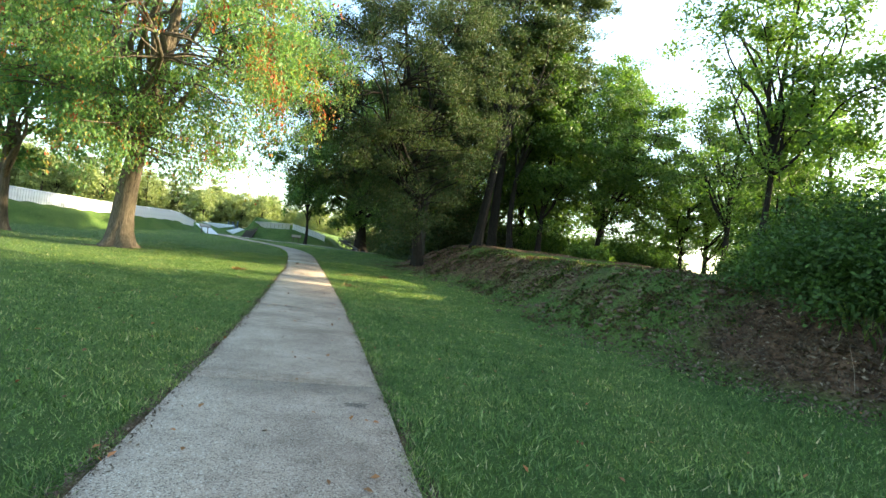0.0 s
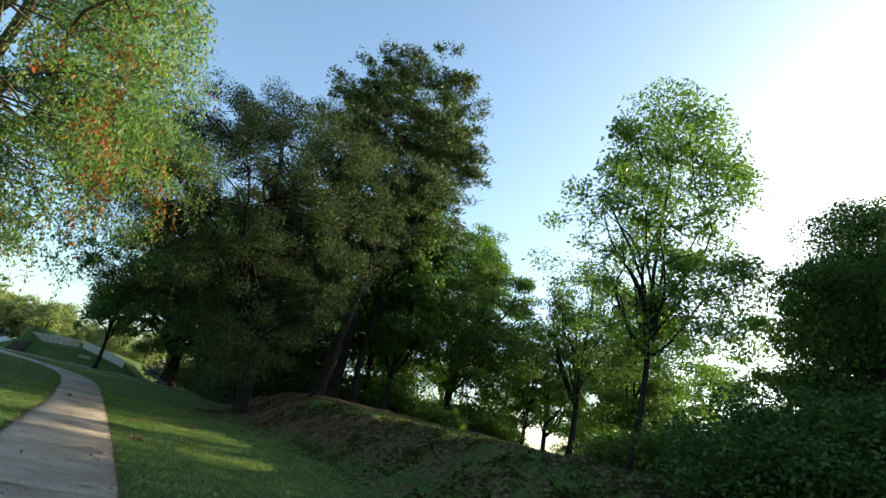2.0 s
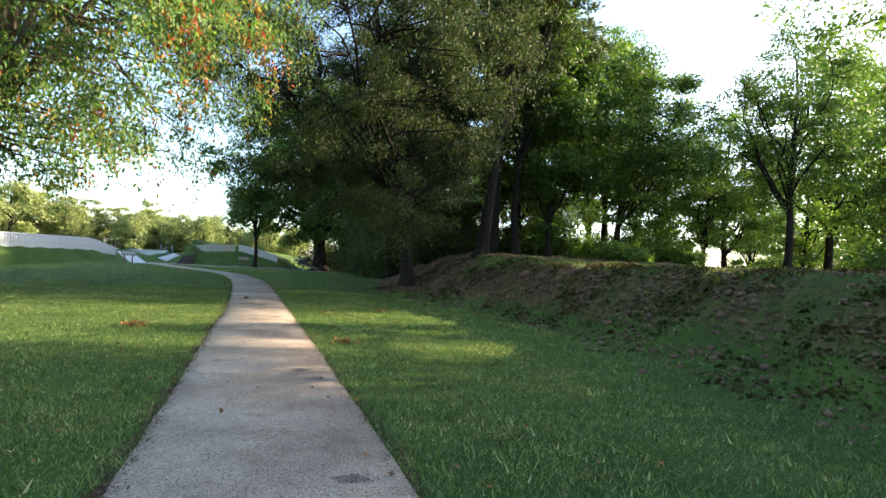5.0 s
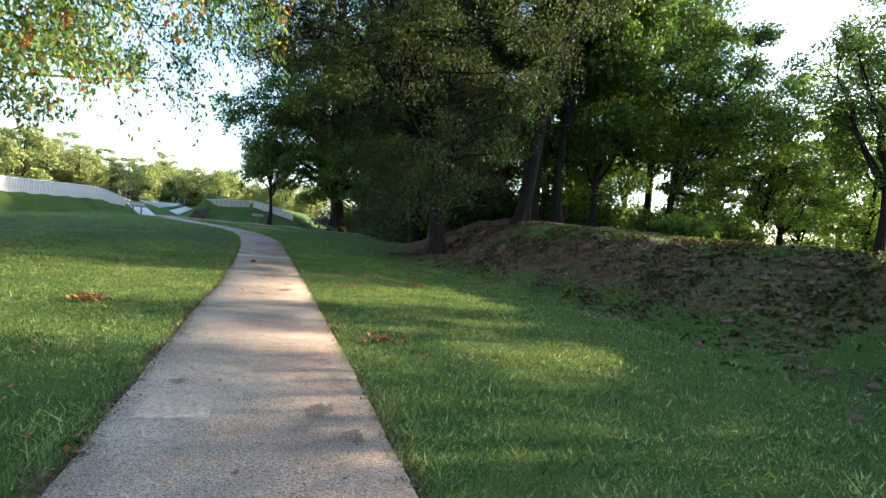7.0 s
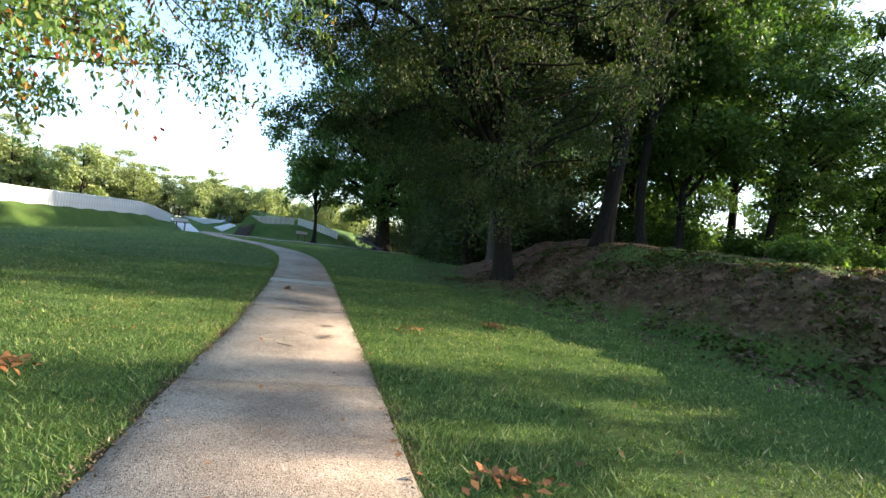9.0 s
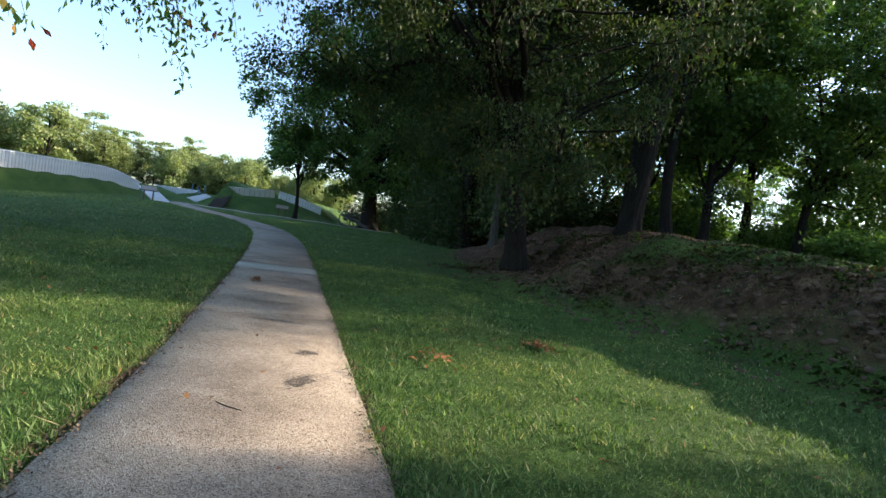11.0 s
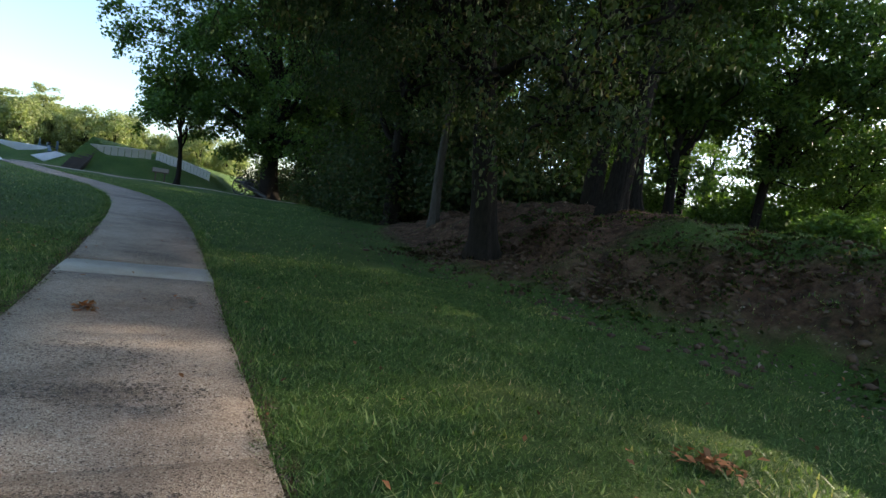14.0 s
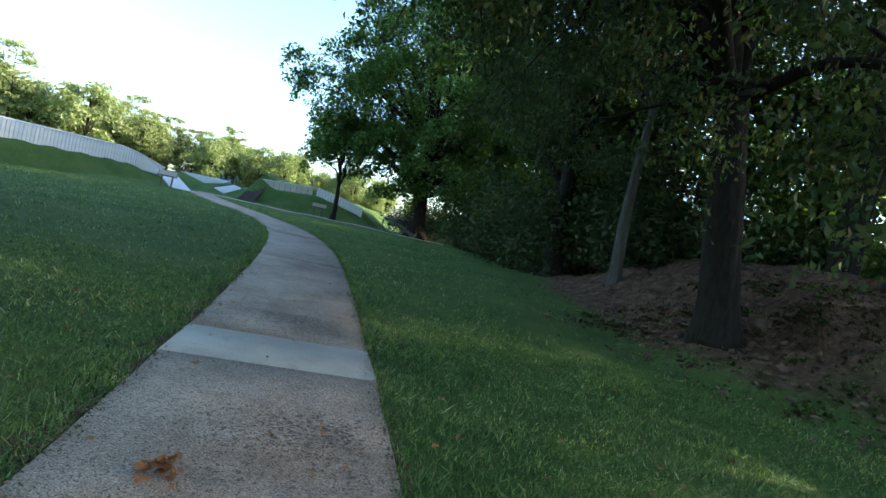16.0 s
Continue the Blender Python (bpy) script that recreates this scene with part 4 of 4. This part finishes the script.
def mark(label, x, y, rx, ry, seed, n=260):
    rng = np.random.RandomState(seed)
    k = 7
    z0 = float(np.interp(y, PATH_Y, PATH_Z))
    d = rng.normal(0, 0.52, (n, 2))
    d[:, 0] += 0.3 * np.sin(3 * d[:, 1] + seed)
    d = d[np.abs(x + d[:, 0] * rx - np.interp(y + d[:, 1] * ry, LINE_Y, LINE_X)) < 0.72]
    n = len(d)
    a = np.linspace(0, 2 * np.pi, k, endpoint=False)[None] + rng.uniform(0, 1, (n, 1))
    size = rng.uniform(0.006, 0.017, (n, 1)) * rng.uniform(0.7, 1.2, (n, k))
    v = np.stack([d[:, :1] * rx + size * np.cos(a), d[:, 1:] * ry + size * np.sin(a), np.repeat(rng.uniform(0, 0.0015, (n, 1)), k, 1)], -1).reshape(-1, 3)
    ob = new("path_stain", mesh_from("path_stain", v, np.arange(n * k).reshape(n, k), MAT_TAR))
    ob.matrix_basis = Matrix.Translation((x, y, z0 + 0.024))
    return tagged(ob, label, "stain", "stains on the path", "structure")


for k, (x, y, rx, ry) in enumerate([(-2.8, 14.62, 0.07, 0.1), (-2.49, 14.18, 0.07, 0.09), (-3.98, 15.07, 0.045, 0.05), (-4.36, 20.98, 0.07, 0.15), (-4.5, 21.85, 0.075, 0.08),
                                    (-2.6, 10.55, 0.11, 0.08), (-1.95, 11.15, 0.09, 0.05), (-0.45, 4.5, 0.08, 0.05), (-5.2, 23.1, 0.32, 0.05)]):
    mark("dark worn patch in the concrete path", x, y, rx, ry, k + 3)

for k, (x, y, rx, ry, n) in enumerate([(-5.9, 26.75, 0.6, 0.65, 900), (-5.9, 25.0, 0.6, 0.6, 500), (-6.75, 29.5, 0.6, 0.7, 1500), (-5.5, 24.2, 0.5, 0.22, 500)]):
    mark("brown-stained worn stretch of the concrete path", x, y, rx, ry, k + 40, n)

bm = bmesh.new()
box(bm, -0.23, 0.23, -0.25, 0.25, -0.02, 0.0055, 0.002)
patch_mesh = bpy.data.meshes.new("path_patch")
bm.to_mesh(patch_mesh)
bm.free()
patch_mesh.materials.append(MAT_GRAVEL)
patch = new("path_patch", patch_mesh)
patch.matrix_basis = Matrix.Translation((-3.76, 14.53, float(np.interp(14.53, PATH_Y, PATH_Z)) + 0.022)) @ Matrix.Rotation(0.2, 4, "Z")
tagged(patch, "pale square mortar patch let into the concrete path", "patch", kind="structure")

v, q = tube([(-4.79, 20.33, 0.119), (-4.7, 20.27, 0.121), (-4.58, 20.23, 0.118)], [0.003, 0.005, 0.002], 6)
tagged(new("twig", mesh_from("twig", v, q, BARK_OAK)), "short brown twig lying on the path", "twig")


def build_grass():
    """Blades on the lawn beside the path and tufts on the bank."""
    rng = np.random.RandomState(77)

    def scatter(n, far, reach_y):
        y = rng.uniform(reach_y[0], reach_y[1], n)
        side = np.where(rng.uniform(0, 1, n) < 0.55, 1, -1)
        x = np.interp(y, FINE_Y, FINE_X) + side * (0.89 - (side < 0) * 0.1 * smooth((y - 18) / 4) + np.where(side < 0, 0.1, 0.03) * np.clip(wobble(y, side * 9.0, 0.7, 51) + 0.3, 0, 1.4) + (1 - np.sqrt(rng.uniform(0, 1, n))) * far)
        return x, y

    for name, label, n, far, reach_y, tall, wide in (("grass", "short mown grass blades beside the path", 760000, 8.5, (0.6, 31), 0.04, 0.0045),
                                                     ("grass", "taller uncut grass along the path's edges", 50000, 0.3, (0.6, 48), 0.06, 0.004),
                                                     ("grass", "grass on the wider lawn", 200000, 26, (3, 55), 0.055, 0.012)):
        x, y = scatter(n, far, reach_y)
        foot = np.interp(y, FOOT_Y, FOOT_X)
        bank_part = (x > foot - 0.1 + rng.normal(0, 0.35, n)) & (rng.uniform(0, 1, n) < np.where(np.abs(y - 7) < 3, 0.9, 0.4))
        keep = ~bank_part & (x > np.interp(y, WALL_Y, WALL_X) + 1) & ~((x > foot - 2.5) & (y > 31) & (rng.uniform(0, 1, n) < 0.8))
        x, y = x[keep], y[keep]
        n = len(x)
        z = land(x, y) - 0.012
        h = tall * rng.uniform(0.5, 1.35, n) * (1 + 0.25 * np.clip(wobble(x, y, 1.6, 31), -1, 1.5) + 0.22 * np.clip(wobble(x, y, 0.37, 33), -1, 1.5))
        a = rng.uniform(0, 2 * np.pi, n)
        tilt = rng.uniform(0.2, 1.0, n) ** 1.5 * 2.2
        d = np.stack([np.cos(a), np.sin(a)], -1)
        w = wide * rng.uniform(0.6, 1.3, n)
        p = np.stack([x, y, z], -1)
        s = np.column_stack([-d[:, 1], d[:, 0], np.zeros(n)]) * w[:, None]
        tip = p + np.column_stack([d * (h * tilt)[:, None], h])
        v = np.stack([p - s, p + s, tip], 1).reshape(-1, 3)
        tagged(new(name, mesh_from(name, v, np.arange(3 * n).reshape(-1, 3), BLADES)), label, "grass", kind="stuff")


build_grass()


def litter_on_bank():
    rng = np.random.RandomState(91)
    n = 26000
    near = rng.uniform(0, 1, n) < 0.62
    y = np.where(near, rng.normal(7.3, 1.9, n), rng.uniform(9, 42, n))
    x = np.interp(y, FOOT_Y, FOOT_X) + np.where(near, rng.normal(0.9, 0.75, n), rng.uniform(-0.4, 3.0, n)) + np.where(y > 30, rng.uniform(-2, 4, n), 0)
    c = np.stack([x, y, land(x, y) + 0.015], -1)
    v, f = leaves(rng, c, 0.07, 0.5, 0.0, 0.55)
    tagged(new("leaf_litter", mesh_from("leaf_litter", v, f, LITTER_GREY)), "dry grey-brown leaf litter on the earth bank", "leaf litter", kind="stuff")
    n = 700
    y = rng.uniform(1, 34, n)
    x = np.interp(y, FINE_Y, FINE_X) + rng.normal(0, 3.2, n)
    c = np.stack([x, y, land(x, y) + 0.04], -1)
    v, f = leaves(rng, c, 0.052, 0.65, 0.0, 0.75)
    tagged(new("fallen_leaves", mesh_from("fallen_leaves", v, f, LITTER)), "scattered brown fallen leaves on lawn and path", "fallen leaves", kind="stuff")

    n = 15000
    y = rng.uniform(0.6, 32, n)
    side = np.where(rng.uniform(0, 1, n) < 0.68, -1, 1)
    x = np.interp(y, FINE_Y, FINE_X) + side * (0.91 - (side < 0) * 0.1 * smooth((y - 18) / 4) + rng.normal(0, 0.05, n))
    c = np.stack([x, y, np.interp(y, PATH_Y, PATH_Z) + 0.022], -1)
    v, f = leaves(rng, c, 0.026, 0.5, 0.0, 0.8)
    tagged(new("edge_debris", mesh_from("edge_debris", v, f, LITTER_GREY)), "crumbs of soil and dead leaf along the path's edges", "debris", kind="stuff")


litter_on_bank()


def bank_tufts():
    """Clumps of long grass, green and dry, on the face of the earth bank."""
    rng = np.random.RandomState(95)
    for label, mat, count, tall in (("long green grass clumps on the earth bank", BLADES, 1500, 0.065), ("dry straw-brown grass clumps on the earth bank", LITTER_STRAW, 1500, 0.07)):
        y = 4.0 + 32 * rng.uniform(0, 1, count) ** 1.25
        x = np.interp(y, FOOT_Y, FOOT_X) + 0.4 + 4.6 * rng.beta(1.3, 1.5, count) - np.abs(rng.normal(0, 0.6, count))
        hold = wobble(x, y, 3.0, 40 + count % 7) + rng.normal(0, 0.5, count) > (-0.1 if mat is BLADES else 0.1) + 1.1 * np.exp(-((y - 6.8) / 2.0) ** 2)
        x, y = x[hold], y[hold]
        k = 30
        n = len(x) * k
        r = rng.uniform(0.06, 0.3, len(x)).repeat(k)
        ox, oy = rng.normal(0, 1, n) * r, rng.normal(0, 1, n) * r
        px, py = x.repeat(k) + ox, y.repeat(k) + oy
        h = tall * rng.uniform(0.5, 1.2, n) * rng.uniform(0.6, 1.5, len(x)).repeat(k)
        # blades arch outwards from the middle of the tussock and down the slope
        d = np.stack([ox / r * 0.7 - 0.45 + rng.normal(0, 0.4, n), oy / r * 0.7 + rng.normal(0, 0.4, n)], -1)
        d /= np.linalg.norm(d, axis=1, keepdims=True) + 1e-6
        p = np.stack([px, py, land(px, py) - 0.02], -1)
        s = np.column_stack([-d[:, 1], d[:, 0], np.zeros(n)]) * 0.0035
        mid = p + np.column_stack([d * (h * 0.45)[:, None], h * rng.uniform(0.5, 0.85, n)])
        tip = p + np.column_stack([d * (h * rng.uniform(0.9, 1.4, n))[:, None], h * rng.uniform(-0.1, 0.5, n)])
        v = np.stack([p - s, p + s, mid + s * 0.9, tip, mid - s * 0.9], 1).reshape(-1, 3)
        tagged(new("grass_tufts", mesh_from("grass_tufts", v, np.arange(5 * n).reshape(-1, 5), mat)), label, "grass", kind="stuff")


bank_tufts()


def brush_below_bush():
    """Dead stalks under the bush and the tall grass clump beside it."""
    rng = np.random.RandomState(97)
    stalks = []
    for _ in range(420):
        y = rng.normal(7.4, 1.6)
        x = float(np.interp(y, FOOT_Y, FOOT_X)) + rng.normal(1.2, 0.6)
        a, size = rng.uniform(0, 6.28), rng.uniform(0.2, 0.7)
        foot = np.array(at(x, y, -0.02))
        tip = foot + np.array([math.cos(a) * size, math.sin(a) * size, size * rng.uniform(0.1, 0.6)])
        tip[2] = max(tip[2], float(land(tip[0], tip[1])) + 0.02)
        stalks.append((bend(rng, foot, tip, 5, 0.15, 0.06), np.linspace(0.005, 0.002, 5)))
    v, q = tubes(stalks, 3)
    tagged(new("dead_stalks", mesh_from("dead_stalks", v, q, LITTER_GREY, True)), "tangle of dry dead stalks below the bush", "dead stalks", kind="stuff")
    for x, y, r, count, tall in ((7.6, 7.3, 0.35, 420, 0.6), (8.0, 6.6, 0.4, 420, 0.65), (6.9, 7.6, 0.25, 160, 0.4)):
        n = count
        px, py = x + rng.normal(0, r, n), y + rng.normal(0, r, n)
        p = np.stack([px, py, land(px, py) - 0.03], -1)
        a = rng.uniform(0, 2 * np.pi, n)
        d = np.stack([np.cos(a), np.sin(a)], -1)
        h = tall * rng.uniform(0.45, 1.1, n)
        bow = h * rng.uniform(0.15, 0.7, n)
        s = np.column_stack([-d[:, 1], d[:, 0], np.zeros(n)]) * 0.007
        mid = p + np.column_stack([d * (bow * 0.3)[:, None], h * 0.65])
        tip = p + np.column_stack([d * bow[:, None], h])
        v = np.stack([p - s, p + s, mid + s * 0.8, tip, mid - s * 0.8], 1).reshape(-1, 3)
        ob = new("grass_clump", mesh_from("grass_clump", v - np.array(at(x, y)), np.arange(5 * n).reshape(-1, 5), BLADES))
        ob.matrix_basis = Matrix.Translation(at(x, y))
        tagged(ob, "clump of long arching green grass beside the bush", "grass", "long grass clumps", kind="stuff")


brush_below_bush()


def soil_clods():
    """Loose lumps of earth on the broken face of the bank."""
    rng = np.random.RandomState(99)
    bm = bmesh.new()
    bmesh.ops.create_icosphere(bm, subdivisions=1, radius=1)
    bm.verts.ensure_lookup_table()
    base = np.array([v.co[:] for v in bm.verts])
    tris = np.array([[v.index for v in f.verts] for f in bm.faces])
    bm.free()
    n = 4200
    y = 10 + 24 * rng.uniform(0, 1, n)
    x = np.interp(y, FOOT_Y, FOOT_X) + rng.normal(1.0, 0.8, n)
    hold = wobble(x, y, 2.2, 61) + rng.normal(0, 0.4, n) > 0.0
    x, y = x[hold], y[hold]
    n = len(x)
    size = 0.025 + 0.06 * rng.uniform(0, 1, n) ** 2.5
    shape = base[None] * rng.uniform(0.6, 1.25, (n, len(base), 1)) * (size[:, None] * rng.uniform(0.7, 1.4, (n, 3)) * (1, 1, 0.6))[:, None]
    v = shape + np.stack([x, y, land(x, y) + size * 0.15], -1)[:, None]
    f = (tris[None] + (np.arange(n) * len(base))[:, None, None]).reshape(-1, 3)
    tagged(new("soil_clods", mesh_from("soil_clods", v.reshape(-1, 3), f, MAT_SOIL)), "loose brown clods of earth on the bank", "earth", kind="stuff")


soil_clods()
